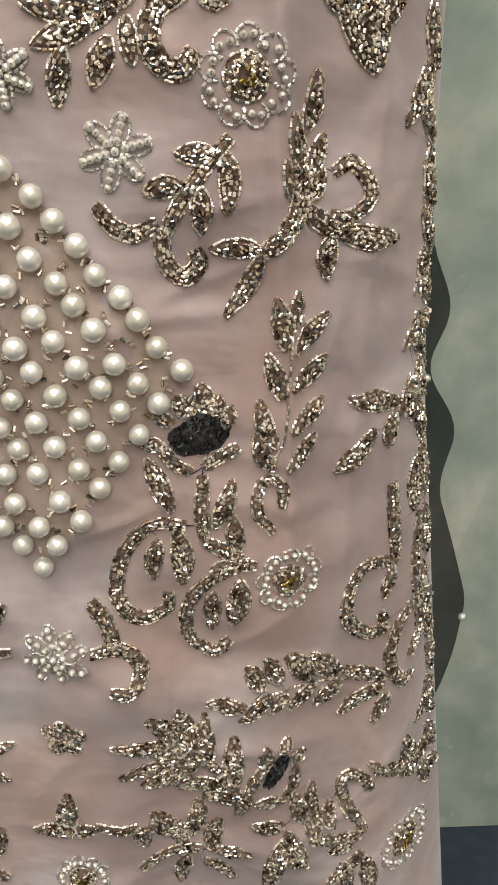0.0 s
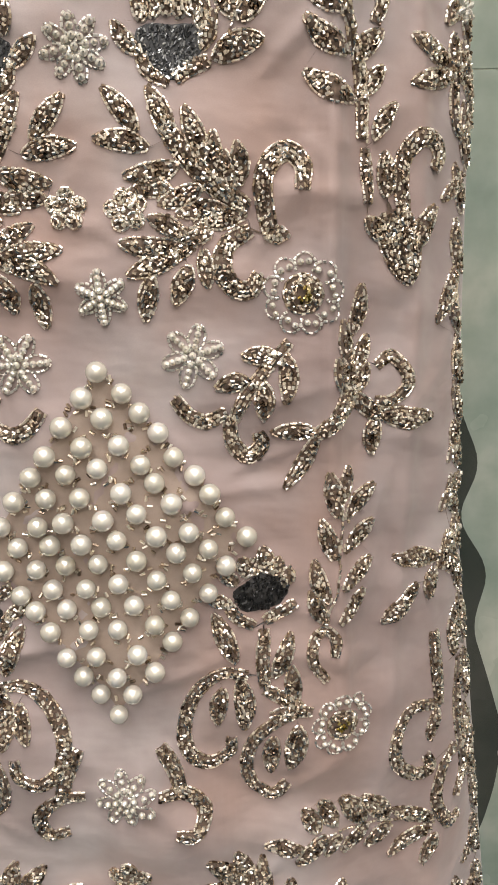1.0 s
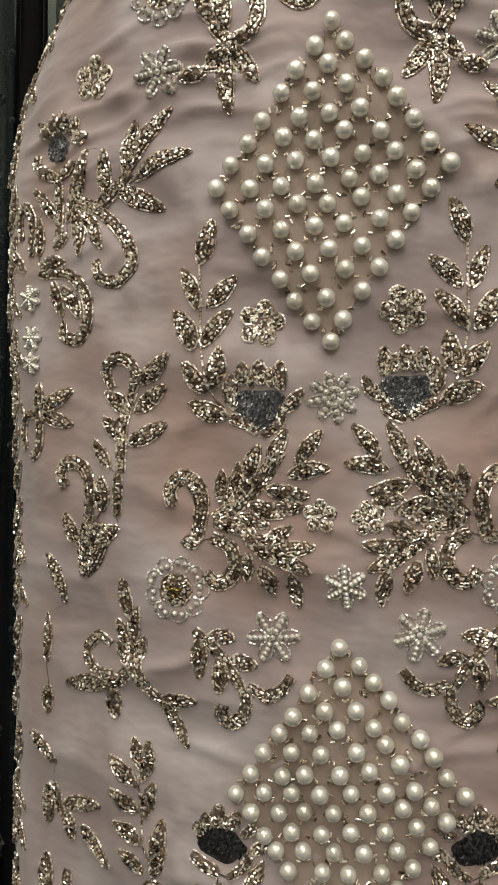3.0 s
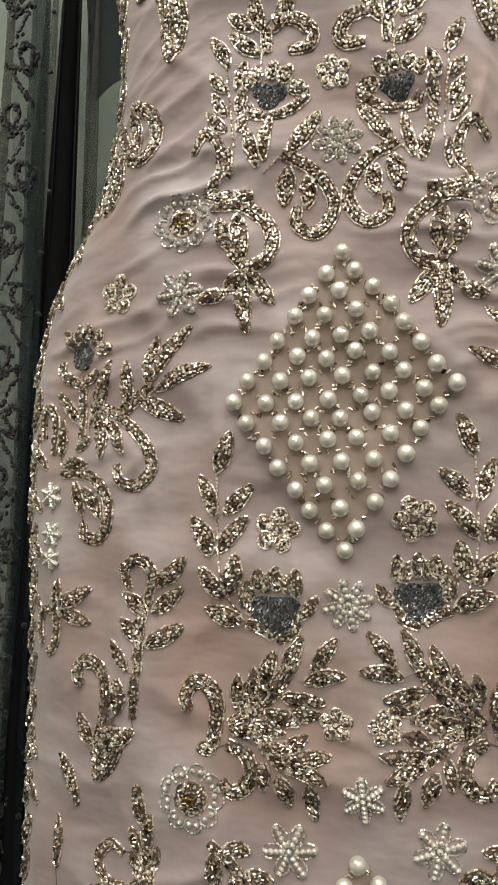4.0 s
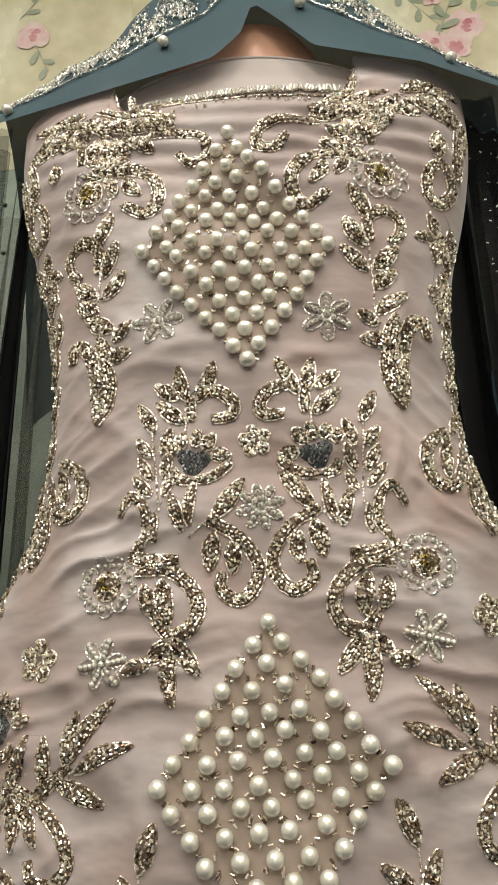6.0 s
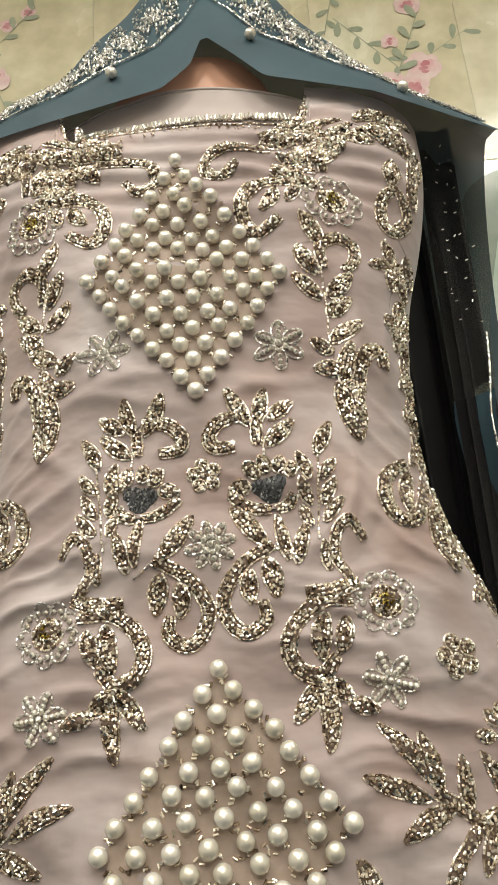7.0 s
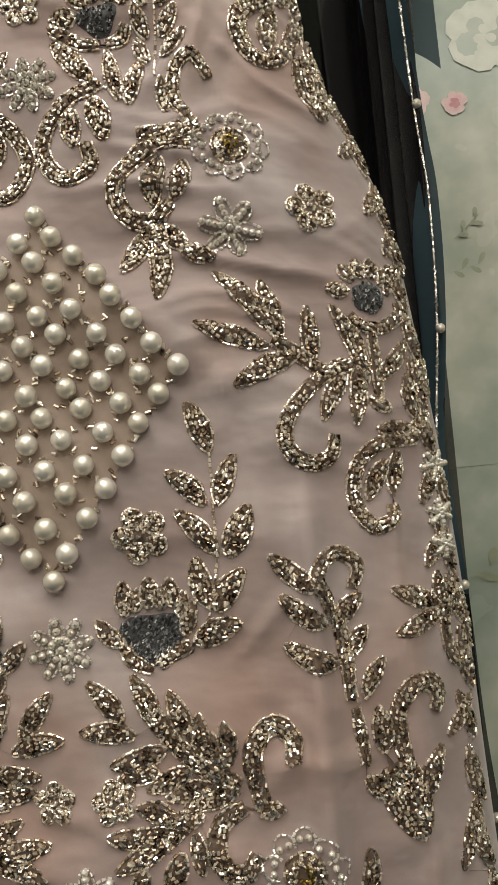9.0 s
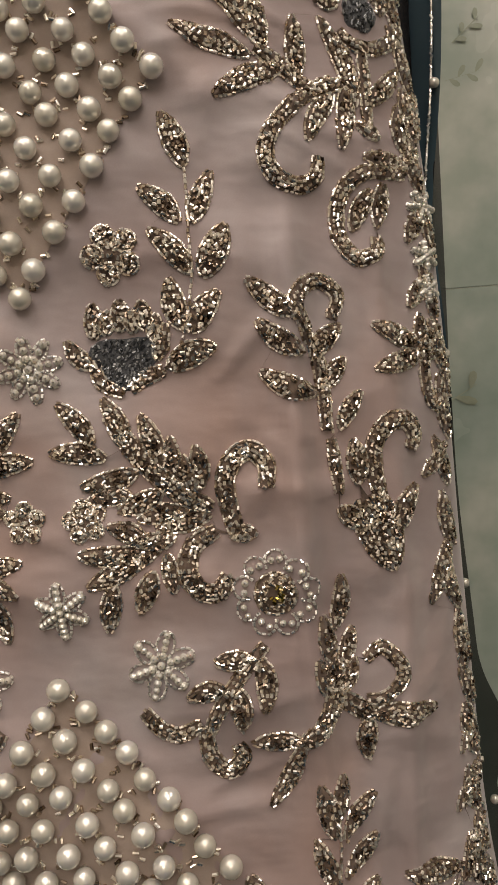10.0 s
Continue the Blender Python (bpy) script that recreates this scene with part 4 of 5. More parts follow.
ONCE = ((middle_star, "middle_star"), (middle_blossom, "middle_blossom"), (low_star, "low_star"), (waist_rosette, "waist_rosette"), (waist_star, "waist_star"), (low_rosette, "low_rosette"), (trefoil, "trefoil"), (low_bloom_middle, "low_bloom_middle"),)
PAIRS = (
    (ladder_tulip, "ladder_tulip", -5, -7),
    (near_rosette, "near_rosette", 7, 1),
    (lobed_rosette, "lobed_rosette", -5, -6),
    (fan_spray, "fan_spray", 0, -3),
    (bloom, "bloom", 3, -4),
    (six_petal, "six_petal", 7, -3),
    (hook_spray, "hook_spray", 8, -4),
    (ring_spray, "ring_spray", -2, -3),
    (fern, "fern", -4, -10),
    (dark_tulip, "dark_tulip", 6, -4),
    (low_bloom, "low_bloom", 0, 0),
    (low_hook, "low_hook", 0, 0),
    (long_sprig, "long_sprig", 0, 0),
    (edge_ring, "edge_ring", 0, 0),
    (edge_leaf_spray, "edge_leaf_spray", 0, 0),
    (heart_hook, "heart_hook", -2, -3),
    (curl_sprig, "curl_sprig", -2, -6),
    (small_sprig, "small_sprig", -11, -4),
    (hip_spray, "hip_spray", -11, -4),
    (hip_paisley, "hip_paisley", -11, -4),
    (outer_rosette, "outer_rosette", -10, -13),
    (hip_six_petal, "hip_six_petal", -8, -6),
    (waist_bloom, "waist_bloom", -2, -3),
    (bow_loop, "bow_loop", -3, 3),
    (waist_tulip, "waist_tulip", -7, 0),
    (crown_sprig, "crown_sprig", -14, 1),
    (paisley, "paisley", 0, -4),
    (waist_side_ring, "waist_side_ring", -13, -5),
    (heart_upper, "heart_upper", -14, 4),
    (upper_sprig, "upper_sprig", -27, -2),
    (upper_six_petal, "upper_six_petal", -15, 6),
    (underarm_spray, "underarm_spray", -25, -1),
    (chest_bloom, "chest_bloom", -21, 5),
    (chest_loop, "chest_loop", -32, 5),
    (neck_hook, "neck_hook", -18, -1),
    (shoulder_beading, "shoulder_beading", 0, 0),
    (low_fan, "low_fan", 0, 0),
    (low_leaf_spray, "low_leaf_spray", 0, 0),
    (black_bud, "black_bud", 0, 0),
    (low_vine, "low_vine", 0, 0),
    (low_side_bloom, "low_side_bloom", 0, 0),
    (low_star_leaf, "low_star_leaf", 0, 0),
    (shoulder_crust, "shoulder_crust", 0, 0),
)

for motif, motif_name in ONCE:
    k = Spray(motif_name)
    motif(k)
    k.make(dress)
for motif, motif_name, dx, dz in PAIRS:
    for side in (1, -1):
        k = Spray(motif_name, side, dx, dz)
        motif(k)
        k.make(dress)


def side_braid(side):
    """A running braid of small leaves down the side seam."""
    z = 0.66
    k = Spray("side_braid", side)
    while z < 1.70:
        w = float(half_width(np.array(float(side)), np.array(z)))
        f = rng.uniform(0.945, 0.968)
        u, u2 = w * f * 1000, w * (f - rng.uniform(0.05, 0.085)) * 1000
        long = rng.uniform(24, 38)
        k.leaf(u, z * 1000, (u + u2) / 2, z * 1000 + long, rng.uniform(8, 10.5))
        if rng.uniform() < 0.65:
            k.leaf(u2, z * 1000 + 8, u, z * 1000 + rng.uniform(22, 30), rng.uniform(6.5, 9))
        z += long / 1000 * rng.uniform(0.85, 1.1)
    k.make(dress)


for side in (1, -1):
    side_braid(side)


# ---- neckline edging ----
def neckline():
    f = np.linspace(-0.535, 0.495, 70)
    z = dress_top(f, True) - 0.003
    u = f * half_width(f, z)
    line = np.stack([u, z], 1)
    b = Beads()
    outline(b, line, m=0)
    outline(b, line - np.array([0, 0.004]), m=0)
    for x, y in line[6:64]:
        b.add(x, y + 0.0015, 1.57 + rng.normal(0, 0.3), 0.0056, 0.0013, 0.001, 1)
        if rng.uniform() < 0.5:
            b.add(x + rng.normal(0, 0.002), y - 0.007 - abs(rng.normal(0, 0.003)), rng.uniform(0, 3.14), LONG, THICK, 0.0006, 0)
    b.make("neckline_edging", dress, [GOLD, PEARL], "band of white bugles and gold beads along the neck")


neckline()


# ---- pearl diamonds ----
def pearl_mesh():
    bm = bmesh.new()
    bmesh.ops.create_uvsphere(bm, u_segments=20, v_segments=14, radius=0.0056)
    for f in bm.faces:
        f.smooth = True
    me = bpy.data.meshes.new("pearl")
    bm.to_mesh(me)
    bm.free()
    me.materials.append(PEARL)
    return me


PEARL_MESH = pearl_mesh()


def pearl_diamond(top, right, bottom, left, n, m):
    top, right, bottom, left = (np.array(p) / 1000 for p in (top, right, bottom, left))
    b = Beads()
    place = {}
    for i in range(n):
        for j in range(m):
            s, t = i / (n - 1), j / (m - 1)
            place[i, j] = (1 - s) * (1 - t) * top + s * (1 - t) * right + s * t * bottom + (1 - s) * t * left + rng.normal(0, 0.0006, 2)
    for (i, j), q in place.items():
        p, e1, e2, nr = front_frame(np.array([q[0]]), np.array([q[1]]))
        ob = new("pearl", PEARL_MESH)
        ob.matrix_world = Matrix.LocRotScale(Vector(p[0] + nr[0] * 0.0054), Euler(rng.uniform(0, 6, 3)), Vector((1, 1, 1)) * rng.uniform(0.95, 1.04))
        ob.parent = dress
        for di, dj in ((1, 0), (0, 1)):
            o = place.get((i + di, j + dj))
            if o is None:
                continue
            mid, way = (q + o) / 2, o - q
            a = math.atan2(way[1], way[0]) + 1.57
            for _ in range(rng.integers(2, 5)):
                b.add(mid[0] + rng.normal(0, 0.0016), mid[1] + rng.normal(0, 0.0016), a + rng.normal(0, 0.7), LONG * 1.5, THICK * 1.15, 0.0002)
    verts, faces = [], []
    steps = 16
    for i in range(steps):
        for j in range(steps):
            s, t = i / (steps - 1), j / (steps - 1)
            q = (1 - s) * (1 - t) * top + s * (1 - t) * right + s * t * bottom + (1 - s) * t * left
            verts.append((q[0], q[1], 0.0005))
    mesh_object("net_ground", lifted(verts), [f[::-1] for f in grid_faces(steps, steps)], NET, dress, smooth=True)
    b.make("bugle_scatter", dress, [GOLD], "loose champagne bugles stitched between the pearls")


pearl_diamond((1, 1053), (72, 962), (1, 860), (-66, 957), 9, 8)
pearl_diamond((-1, 1422), (66, 1338), (-5, 1236), (-70, 1328), 8, 8)
pearl_diamond((-12, 1796), (59, 1690), (-5, 1598), (-78, 1697), 9, 8)


# ---- dress form under the dress ----
def loft(name, sections, mat, parent=None, cols=48, power=2.3):
    """A closed skin through sections of height, half widths to both sides, front and back."""
    verts = []
    for z, wl, wr, yf, yb in sections:
        for k in range(cols):
            a = 2 * math.pi * k / cols
            c, s = math.cos(a), math.sin(a)
            w, mid, d = (wr if c > 0 else wl), (yf + yb) / 2, (yb - yf) / 2
            verts.append((XC + math.copysign(abs(c) ** (2 / power), c) * w, mid + math.copysign(abs(s) ** (2 / power), s) * d, z))
    faces = grid_faces(len(sections), cols, True) + [tuple(reversed(range(cols))), tuple((len(sections) - 1) * cols + k for k in range(cols))]
    return mesh_object(name, verts, faces, mat, parent, smooth=True)


def body_section(z):
    wr, wl = float(soft(z, HEIGHTS_R, WIDE_R)), float(soft(z, HEIGHTS_L, WIDE_L))
    yf = float(soft(z, HEIGHTS_F, FRONT))
    return (z, wl * 0.955 - 0.006, wr * 0.955 - 0.006, yf + 0.013, 2 * YM - yf - 0.010)


form = tagged(new("dress_form"), "peach moulded dress form on a thin black iron stand", "dress form")
shape = [body_section(z) for z in np.linspace(1.20, 1.83, 22)]
shape += [(1.86, 0.180, 0.170, 0.449, 0.566), (1.885, 0.150, 0.142, 0.456, 0.566), (1.905, 0.112, 0.104, 0.461, 0.562), (1.925, 0.082, 0.076, 0.463, 0.558), (1.945, 0.070, 0.066, 0.466, 0.552), (1.960, 0.060, 0.056, 0.470, 0.550), (1.966, 0.044, 0.044, 0.482, 0.545)]
loft("torso", shape, SKIN, form)
loft("pole", [(z, 0.016, 0.016, YM - 0.016, YM + 0.016) for z in (0.02, 0.6, 1.21)], IRON, form, 20, 2)
loft("base", [(0.0, 0.16, 0.16, YM - 0.16, YM + 0.16), (0.014, 0.16, 0.16, YM - 0.16, YM + 0.16), (0.024, 0.15, 0.15, YM - 0.15, YM + 0.15)], IRON, form, 40, 2)


def camisole():
    """A pale underdress that shows above the neckline."""
    rows, cols = 24, 50
    f = np.linspace(-0.66, 0.66, cols)
    verts = []
    for s in np.linspace(0, 1, rows):
        for v in f:
            top = 1.912 - 0.03 * (v / 0.6) ** 2
            z = 1.78 + s * (top - 1.78)
            yf = np.interp(z, [a[0] for a in shape], [a[3] for a in shape])
            u = v * 0.175
            r = min(abs(u) / 0.19, 0.98)
            verts.append((XC + u, yf - 0.0035 + 0.07 * (1 - (1 - r ** 2.3) ** (1 / 2.3)) + 0.0006 * math.sin(z * 240 + 9 * v), z))
    ob = mesh_object("underdress", verts, grid_faces(rows, cols), PALE, None, smooth=True)
    m = ob.modifiers.new("thickness", "SOLIDIFY")
    m.thickness = 0.002
    rim = np.array(verts[-cols:])
    ring = []
    for p in rim:
        for k in range(6):
            ring.append(p + 0.0014 * np.array((0, math.cos(k * math.pi / 3), math.sin(k * math.pi / 3))))
    mesh_object("binding", ring, grid_faces(cols, 6, True), PALE, ob, smooth=True)
    return tagged(ob, "pale pink underdress showing above the neckline", "underdress")


camisole()

# ---- dupatta: the scarf over the neck and down both sides ----
scarf = tagged(new("dupatta"), "slate teal chiffon scarf with silver beaded border over the shoulders", "scarf")


def sheet(name, fn, rows, cols, mat, label=""):
    verts = [fn(i / (rows - 1), j / (cols - 1)) for i in range(rows) for j in range(cols)]
    ob = mesh_object(name, verts, grid_faces(rows, cols), mat, scarf, smooth=True)
    return tagged(ob, label) if label else ob


EDGE_S = (0.0, 0.22, 0.42, 0.47, 0.50, 0.53, 0.60, 0.80, 1.0)
EDGE_X = (-0.345, -0.222, -0.130, -0.106, -0.094, -0.072, -0.045, 0.040, 0.150)
EDGE_Y = (0.475, 0.432, 0.434, 0.442, 0.450, 0.442, 0.432, 0.428, 0.475)
EDGE_Z = (1.878, 1.868, 1.893, 1.923, 1.964, 1.934, 1.894, 1.863, 1.850)
RIDGE_X = (-0.345, -0.235, -0.150, -0.125, -0.092, -0.060, -0.035, 0.045, 0.155)
RIDGE_Z = (1.935, 2.010, 2.115, 2.150, 2.180, 2.150, 2.105, 1.985, 1.885)


def collar(s, w):
    """From the front edge, w = 0, over the ridge, w = 0.5, to the back."""
    x0, y0, z0 = (np.interp(s, EDGE_S, v) for v in (EDGE_X, EDGE_Y, EDGE_Z))
    x1, z1 = np.interp(s, EDGE_S, RIDGE_X), np.interp(s, EDGE_S, RIDGE_Z)
    q = min(w * 2, 1)
    ripple = 0.004 * math.sin(s * 40 + w * 6) * w
    x, y, z = x0 + (x1 - x0) * q, y0 + (0.525 - y0) * q ** 1.3, z0 + (z1 - z0) * q
    if w > 0.5:
        k = (w - 0.5) * 2
        y, z = 0.525 + 0.09 * math.sin(k * math.pi / 2), z - 0.30 * k ** 1.5
    return (x, y - ripple, z + 0.5 * ripple)


sheet("shoulder_drape", collar, 90, 26, CHIFFON)


def fall(x_top, x_foot, y0, z_top, z_foot, folds, depth, seed, sway=0.012):
    """A hanging length of cloth between two edges, with folds."""
    def fn(s, w):
        z = z_top + (z_foot - z_top) * s
        xa, xb = (a + (b - a) * s for a, b in zip(x_top, x_foot))
        a = w * folds * 2 * math.pi + seed
        swing = 0.3 + 0.7 * min(1, s * 4)
        x = xa + (xb - xa) * w + 0.30 * depth * math.sin(a * 2 + 1.3 + 2 * s) * swing + sway * math.sin(z * 9 + seed) * (1 - abs(2 * w - 1)) * s
        y = y0 + depth * math.sin(a + 0.8 * math.sin(s * 3 + seed)) * swing
        return (x, y, z)
    return fn


sheet("left_fall", fall((-0.40, -0.225), (-0.50, -0.30), 0.575, 1.935, 0.56, 4.5, 0.026, 0.5), 110, 120, CHIFFON_THIN, "sheer grey-green chiffon hanging in soft folds")
sheet("left_back_fall", fall((-0.40, -0.20), (-0.50, -0.30), 0.650, 1.90, 0.56, 3.5, 0.024, 2.1), 80, 90, CHIFFON_THIN, "second sheer length of chiffon behind the first")
# Both gathers are strips coloured dark in place of shaded folds.
sheet("left_gather", fall((-0.323, -0.313), (-0.455, -0.378), 0.545, 1.93, 0.56, 1.5, 0.010, 1.1), 80, 40, CHIFFON_FOLD_SHADE, "gathered chiffon coloured dark for the shade in its folds")
sheet("left_gather", fall((-0.354, -0.340), (-0.430, -0.405), 0.540, 1.93, 0.56, 1.5, 0.008, 2.3), 80, 40, CHIFFON_VEIL, "gathered chiffon coloured dark for the shade in its folds")
sheet("left_border", fall((-0.400, -0.348), (-0.462, -0.405), 0.552, 1.93, 0.56, 0.8, 0.008, 0.4), 80, 40, CHIFFON_VEIL, "dark sheer border with bead scrolls")
sheet("left_hem", fall((-0.424, -0.398), (-0.492, -0.456), 0.535, 1.93, 0.56, 1.2, 0.008, 1.4), 80, 24, CHIFFON, "slate teal rippled hem of the scarf")
sheet("right_fall", fall((0.100, 0.152), (0.03, 0.085), 0.590, 1.925, 0.60, 2.0, 0.014, 1.2), 110, 60, CHIFFON_THIN, "sheer slate chiffon hanging in soft folds")
# Sheets coloured near-black for the shadowed gap between dress and scarf.
sheet("right_back_fall", fall((-0.04, 0.080), (0.00, 0.098), 0.565, 1.955, 0.60, 2.0, 0.010, 0.2, 0.004), 90, 60, CHIFFON_FOLD_SHADE, "gathered chiffon coloured dark for the shade in its folds")
sheet("right_front_fall", fall((0.087, 0.096), (0.070, 0.100), 0.568, 1.945, 0.60, 1.0, 0.005, 0.9, 0.002), 90, 20, CHIFFON_FOLD_SHADE, "gathered chiffon coloured dark for the shade in its folds")
sheet("right_front_fall", fall((0.098, 0.132), (0.080, 0.106), 0.555, 1.925, 0.60, 1.5, 0.006, 2.0, 0.002), 90, 30, CHIFFON_BROWN, "dark brown sheer chiffon with scattered beads")


HEM_Z = (0.50, 0.60, 0.622, 0.66, 0.709, 0.77, 0.819, 0.864, 0.907, 0.951, 0.996, 1.06, 1.166, 1.288, 1.362, 1.475, 1.56, 1.62, 1.669, 1.716, 1.80, 1.86)
HEM_X = (0.165, 0.150, 0.165, 0.177, 0.181, 0.160, 0.143, 0.156, 0.128, 0.142, 0.122, 0.121, 0.118, 0.113, 0.121, 0.127, 0.123, 0.120, 0.129, 0.135, 0.156, 0.165)


def hem_edge(s):
    """The outer edge of the right fall, which waves in and out."""
    z = 1.86 - 1.26 * s
    x = sum(np.interp(z + d, HEM_Z, HEM_X) for d in (-0.012, -0.006, 0, 0.006, 0.012)) / 5
    return np.array((x, 0.545 + 0.006 * math.sin(z * 30), z))


def hem_sheet(s, w):
    p = hem_edge(s)
    return (p[0] - 0.05 * w - 0.01 * w * math.sin(p[2] * 17), p[1] + 0.055 * w + 0.006 * math.sin(w * 5 + p[2] * 12), p[2])


sheet("right_veil", lambda s, w: hem_sheet(s * 0.17, w), 40, 12, CHIFFON_THIN, "sheer slate chiffon hanging in soft folds")
sheet("right_hem", lambda s, w: hem_sheet(0.17 + s * 0.36, w), 90, 12, CHIFFON, "slate teal rippled hem of the scarf")
sheet("right_low_hem", lambda s, w: hem_sheet(0.53 + s * 0.47, w), 90, 12, CHIFFON_BROWN, "dark brown sheer rippled end of the scarf")


def bead_line(name, points, mat, parent, r=0.0009, l=0.003, spread=0.0, lean=None):
    """Cut beads strung along a line in space."""
    verts, faces = [], []
    for i in range(len(points) - 1):
        a, b = np.array(points[i]), np.array(points[i + 1])
        d = b - a
        d = d / (np.linalg.norm(d) + 1e-9) + rng.normal(0, 0.25, 3)
        d /= np.linalg.norm(d)
        side = np.cross(d, (0.1, 1, 0.2))
        side /= np.linalg.norm(side)
        up = np.cross(d, side)
        c = a + rng.normal(0, 1, 3) * spread
        o = len(verts)
        for end in (-0.5, 0.5):
            for x, y in RING:
                verts.append(c + d * end * l + side * x * r + up * y * r)
        for k in range(SIDES):
            k2 = (k + 1) % SIDES
            faces.append((o + k, o + k2, o + SIDES + k2, o + SIDES + k))
        faces += [tuple(o + k for k in reversed(range(SIDES))), tuple(o + SIDES + k for k in range(SIDES))]
    return mesh_object(name, verts, faces, mat, parent)


bead_line("bead_border", [hem_edge(s) + np.array((-0.006, -0.004, 0)) for s in np.linspace(0.13, 0.52, 220)], SILVER, scarf, 0.0008)


def scarf_border():
    """The beaded vine along the drape over the neck, with pearls at its edge."""
    pts = []
    for i in range(5200):
        s = rng.uniform(0.02, 0.98)
        w = 0.25 + 0.035 * math.sin(s * 95) + rng.normal(0, 0.055) * (0.35 + abs(math.sin(s * 60)))
        p = np.array(collar(s, min(0.40, max(0.15, w))))
        pts.append(p + np.array((0, -0.0025, 0.0005)))
    pts.sort(key=lambda p: p[0])
    ob = bead_line("beaded_vine", pts, SILVER, scarf, 0.0008, 0.0026)
    tagged(ob, "silver bead vine border")
    edge = [np.array(collar(s, 0.15)) + np.array((0, -0.002, 0)) for s in np.linspace(0.02, 0.98, 220)]
    bead_line("bead_edging", edge, SILVER, scarf, 0.0008)


scarf_border()
bead_line("scattered_beads", [(0.115 + 0.010 * math.sin(i * 2.4) - 0.012 * (1.9 - z), 0.544, z) for i, z in enumerate(np.linspace(1.90, 1.70, 34))], SILVER, scarf, 0.0006, 0.0024, 0.003)


def scarf_pearl(p, scale=0.7):
    ob = new("scarf_pearl", PEARL_MESH)
    ob.matrix_world = Matrix.LocRotScale(Vector(p), None, Vector((1, 1, 1)) * scale)
    ob.parent = scarf


for s, w in ((0.05, 0.08), (0.335, 0.10), (0.575, 0.10), (0.85, 0.10)):
    scarf_pearl(np.array(collar(s, w)) + np.array((0, -0.005, 0)), 0.9)
for z in (1.53, 1.37, 1.20, 1.05, 0.90, 0.70):
    scarf_pearl(hem_edge((1.86 - z) / 1.26) + np.array((-0.004, -0.005, 0)), 0.6)


def scarf_scrolls():
    """Bead scrolls and leaves on the scarf's left length, painted black as backlit silhouettes."""
    for i in range(24):
        z, x = 1.86 - 0.052 * i, -0.370 - 0.0025 * i
        turn = 1 if i % 2 else -1
        pts = []
        for t in np.linspace(0.3, 4.9, 40):
            q = 0.002 + 0.0026 * t
            pts.append((x + turn * (q * math.cos(t) * 0.9 - 0.004), 0.538, z + q * math.sin(t)))
        for t in np.linspace(0, 1, 16):
            pts.append((x + turn * (0.010 - 0.02 * t), 0.538, z - 0.012 - 0.036 * t))
        for lean in (0.5, 1.1, 2.0):
            for t in np.linspace(0, 1, 14):
                pts.append((x - turn * 0.008 + 0.020 * t * math.cos(lean) * turn, 0.538, z - 0.02 + 0.020 * t * math.sin(lean)))
        bead_line("bead_scroll", pts + [pts[-1]], BLACK, scarf, 0.0015, 0.0036, 0.0011)
        scarf_dot(x + 0.026 + 0.004 * math.sin(i * 2.3), z - 0.02)


def scarf_dot(x, z):
    """A single black bead sewn to the sheer cloth."""
    ob = new("black_bead", DOT_MESH)
    ob.matrix_world = pose(x, 0.537, z)
    ob.parent = scarf


DOT_MESH = PEARL_MESH.copy()
DOT_MESH.transform(Matrix.Scale(0.42, 4))
DOT_MESH.materials[0] = BLACK
scarf_scrolls()


# ---- wall tiles and their prints ----
JOINTS_X = (-2.2, -1.9, -1.595, -1.29, -0.985, -0.67, -0.305, 0.062, 0.303, 0.61, 0.92, 1.23, 1.54, 1.85, 2.2)
JOINTS_LOW = (-2.2, -1.79, -1.18, -0.57, 0.04, 0.65, 1.26, 1.87, 2.2)
JOINTS_Z = (0.0, 1.284, 2.2, 2.9)


def tiles():
    made = {}
    for z0, z1 in zip(JOINTS_Z, JOINTS_Z[1:]):
        across = JOINTS_X if z0 > 2 else JOINTS_LOW
        for x0, x1 in zip(across, across[1:]):
            size = (round(x1 - x0, 3), round(z1 - z0, 3))
            # The top row takes the tile with lamp light in its colour.
            glaze = TILE_LAMPLIT if z0 > 2 else TILE
            if size not in made:
                first = box("tile", (-size[0] / 2 + 0.0003, 0, -size[1] / 2 + 0.0003), (size[0] / 2 - 0.0003, 0.0065, size[1] / 2 - 0.0003), glaze, None, 0.0008)
                made[size] = first.data
                ob = first
            else:
                ob = new("tile", made[size])
            ob.location = ((x0 + x1) / 2, WALL_Y, (z0 + z1) / 2)
            ob.parent = wall_north


tiles()


PRINTS = []


def printed(name, outlines, mats):
    """Flat printed shapes on the wall, each an outline of places in the wall's plane."""
    verts, faces, index = [], [], []
    PRINTS.append(name)
    for k, (pts, m) in enumerate(outlines):
        o = len(verts)
        cx, cz = sum(p[0] for p in pts) / len(pts), sum(p[1] for p in pts) / len(pts)
        y = WALL_Y - 0.0003 - 0.00001 * k - 0.0003 * (len(PRINTS) % 7)
        verts += [(x, y, z) for x, z in pts] + [(cx, y, cz)]
        n = len(pts)
        faces += [(o + i, o + (i + 1) % n, o + n) for i in range(n)]
        index += [m] * n
    return mesh_object(name, verts, faces, mats, wall_north, index)


def petal_outline(x, z, a, l, w):
    return [(x + math.cos(a) * l * t - math.sin(a) * w * h, z + math.sin(a) * l * t + math.cos(a) * w * h) for t, h in ((0, 0.1), (0.25, 0.7), (0.6, 1.0), (0.88, 0.75), (1.0, 0.1), (0.9, -0.7), (0.6, -1.0), (0.25, -0.7), (0, -0.1))]


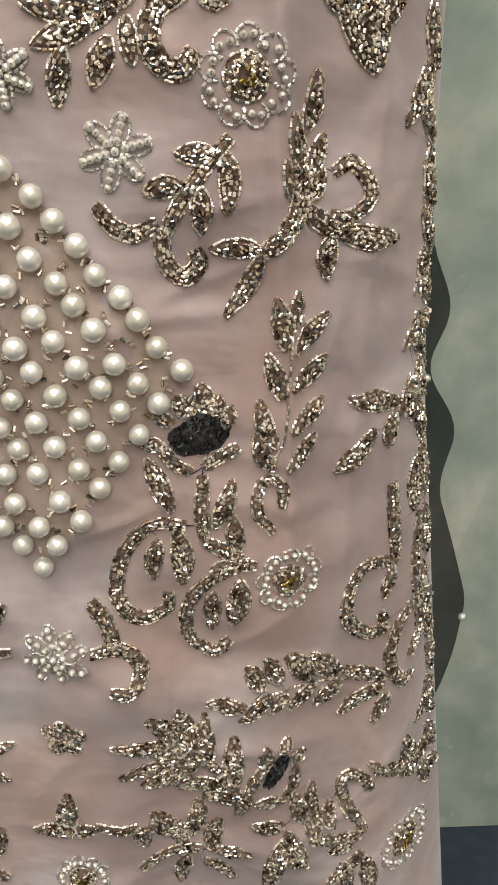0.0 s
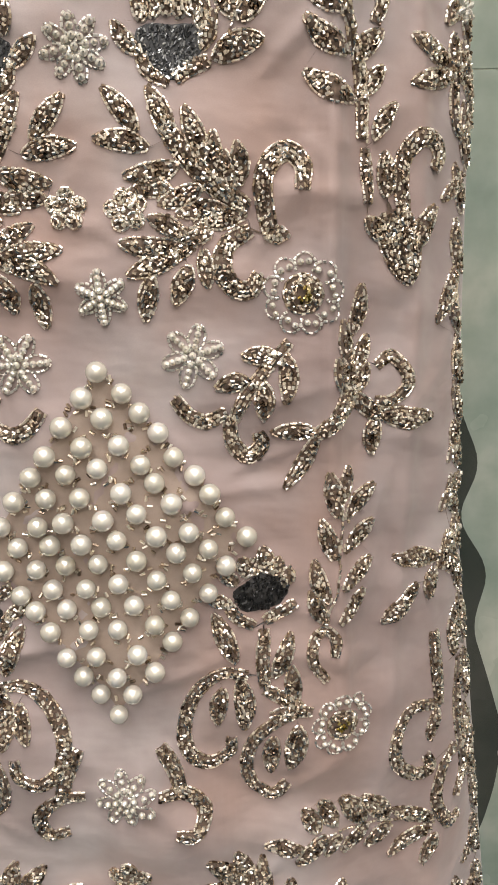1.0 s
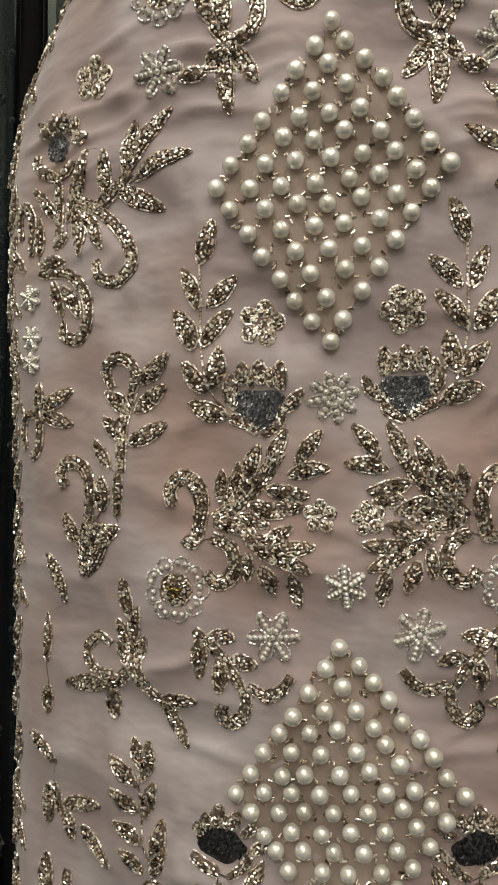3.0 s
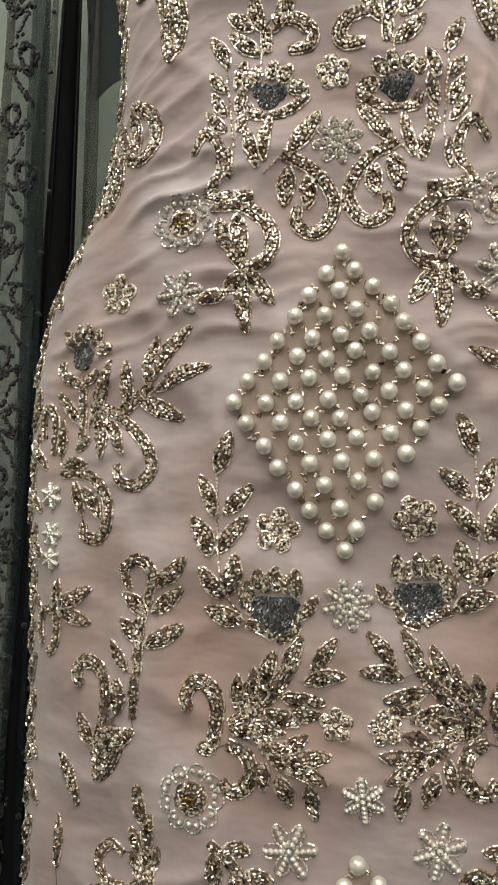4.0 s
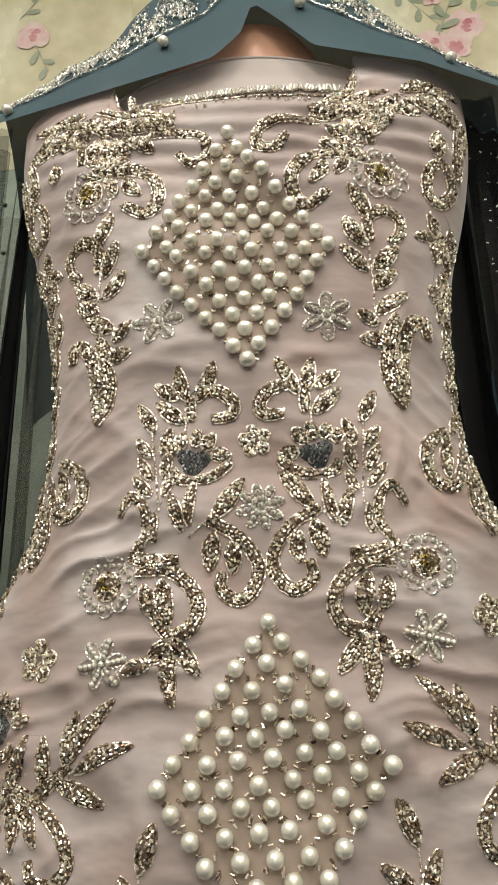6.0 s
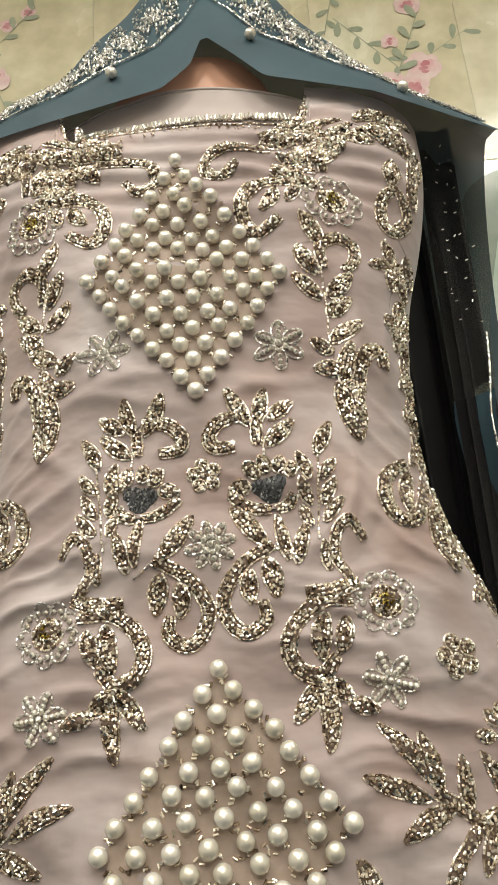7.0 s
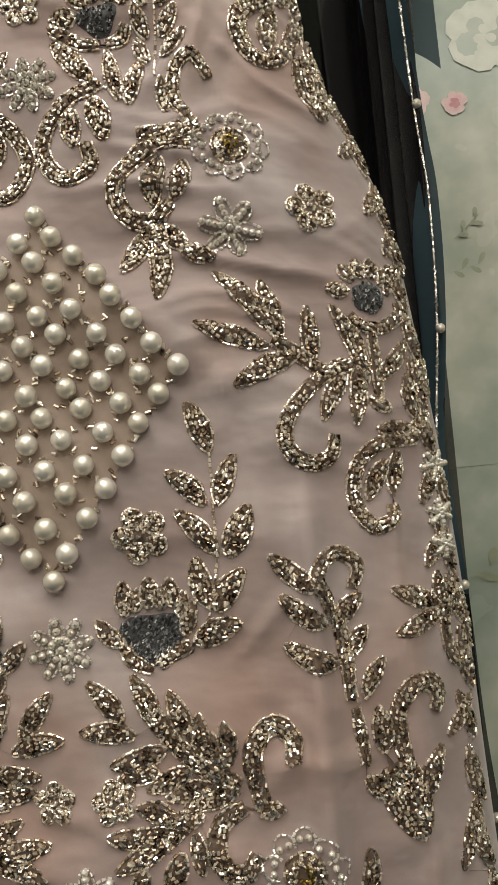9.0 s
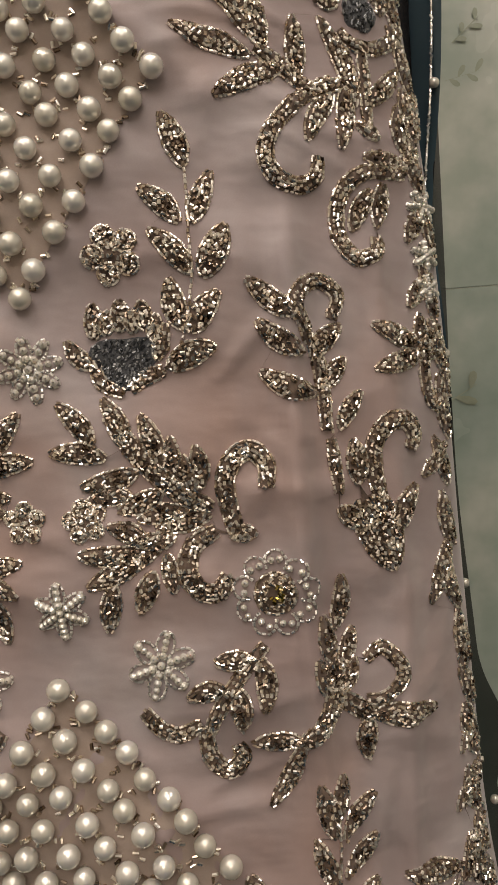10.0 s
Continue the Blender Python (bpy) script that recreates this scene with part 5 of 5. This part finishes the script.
def printed_rose(x, z, r, deep=False, white=False):
    shapes = []
    for ring, (n, q) in enumerate(((7, 1.0), (6, 0.74), (5, 0.50), (3, 0.28))):
        for i in range(n):
            a = 2 * math.pi * i / n + ring * 0.5 + rng.normal(0, 0.15)
            shade = min(2, max(0, ring - (0 if deep else 1))) if i % 3 else min(2, ring)
            shapes.append((petal_outline(x, z, a, r * q * rng.uniform(0.85, 1.1), r * q * rng.uniform(0.36, 0.48)), shade))
    mats = [PETAL_WHITE, TILE, PETAL_WHITE] if white else [PETAL_PALE, PETAL, PETAL_DEEP]
    return tagged(printed("printed_rose", shapes, mats), "printed white rose" if white else "printed pink rose")


def printed_branch(x, z, a, l, n, size):
    shapes = [([(x, z), (x + l * math.cos(a), z + l * math.sin(a)), (x + l * math.cos(a) + 0.0016, z + l * math.sin(a)), (x + 0.0022, z)], 0)]
    for i in range(n):
        t = (i + 0.6) / n
        shapes.append((petal_outline(x + l * t * math.cos(a), z + l * t * math.sin(a), a + (0.8 if i % 2 else -0.8), size * rng.uniform(0.7, 1.1), size * 0.2), 0))
    return tagged(printed("printed_branch", shapes, [LEAF_PRINT]), "printed green leafy twig")


for x, z, r, deep in ((0.235, 2.395, 0.032, 0), (0.180, 2.360, 0.036, 0), (0.215, 2.355, 0.026, 1), (0.228, 2.530, 0.022, 1), (0.188, 2.455, 0.016, 0), (-0.475, 2.462, 0.030, 0), (-0.42, 2.605, 0.016, 1), (-0.455, 2.58, 0.016, 1), (0.185, 1.73, 0.03, 0), (-0.30, 2.30, 0.02, 0)):
    printed_rose(x, z, r, bool(deep))
printed_rose(0.290, 1.80, 0.050, white=True)
printed_rose(0.245, 1.72, 0.015, True)
for x, z, a, l, n, size in ((0.19, 2.38, 1.2, 0.14, 6, 0.035), (0.22, 2.40, 0.6, 0.12, 5, 0.03), (0.10, 2.52, -0.9, 0.16, 7, 0.032), (0.11, 2.60, -1.8, 0.12, 5, 0.03), (-0.50, 2.50, 0.9, 0.15, 6, 0.03), (-0.47, 2.44, -1.2, 0.06, 3, 0.03), (0.195, 1.155, 0.5, 0.040, 2, 0.024), (0.225, 1.555, 0.7, 0.04, 4, 0.015), (0.215, 1.515, 0.2, 0.04, 4, 0.016)):
    printed_branch(x, z, a, l, n, size)
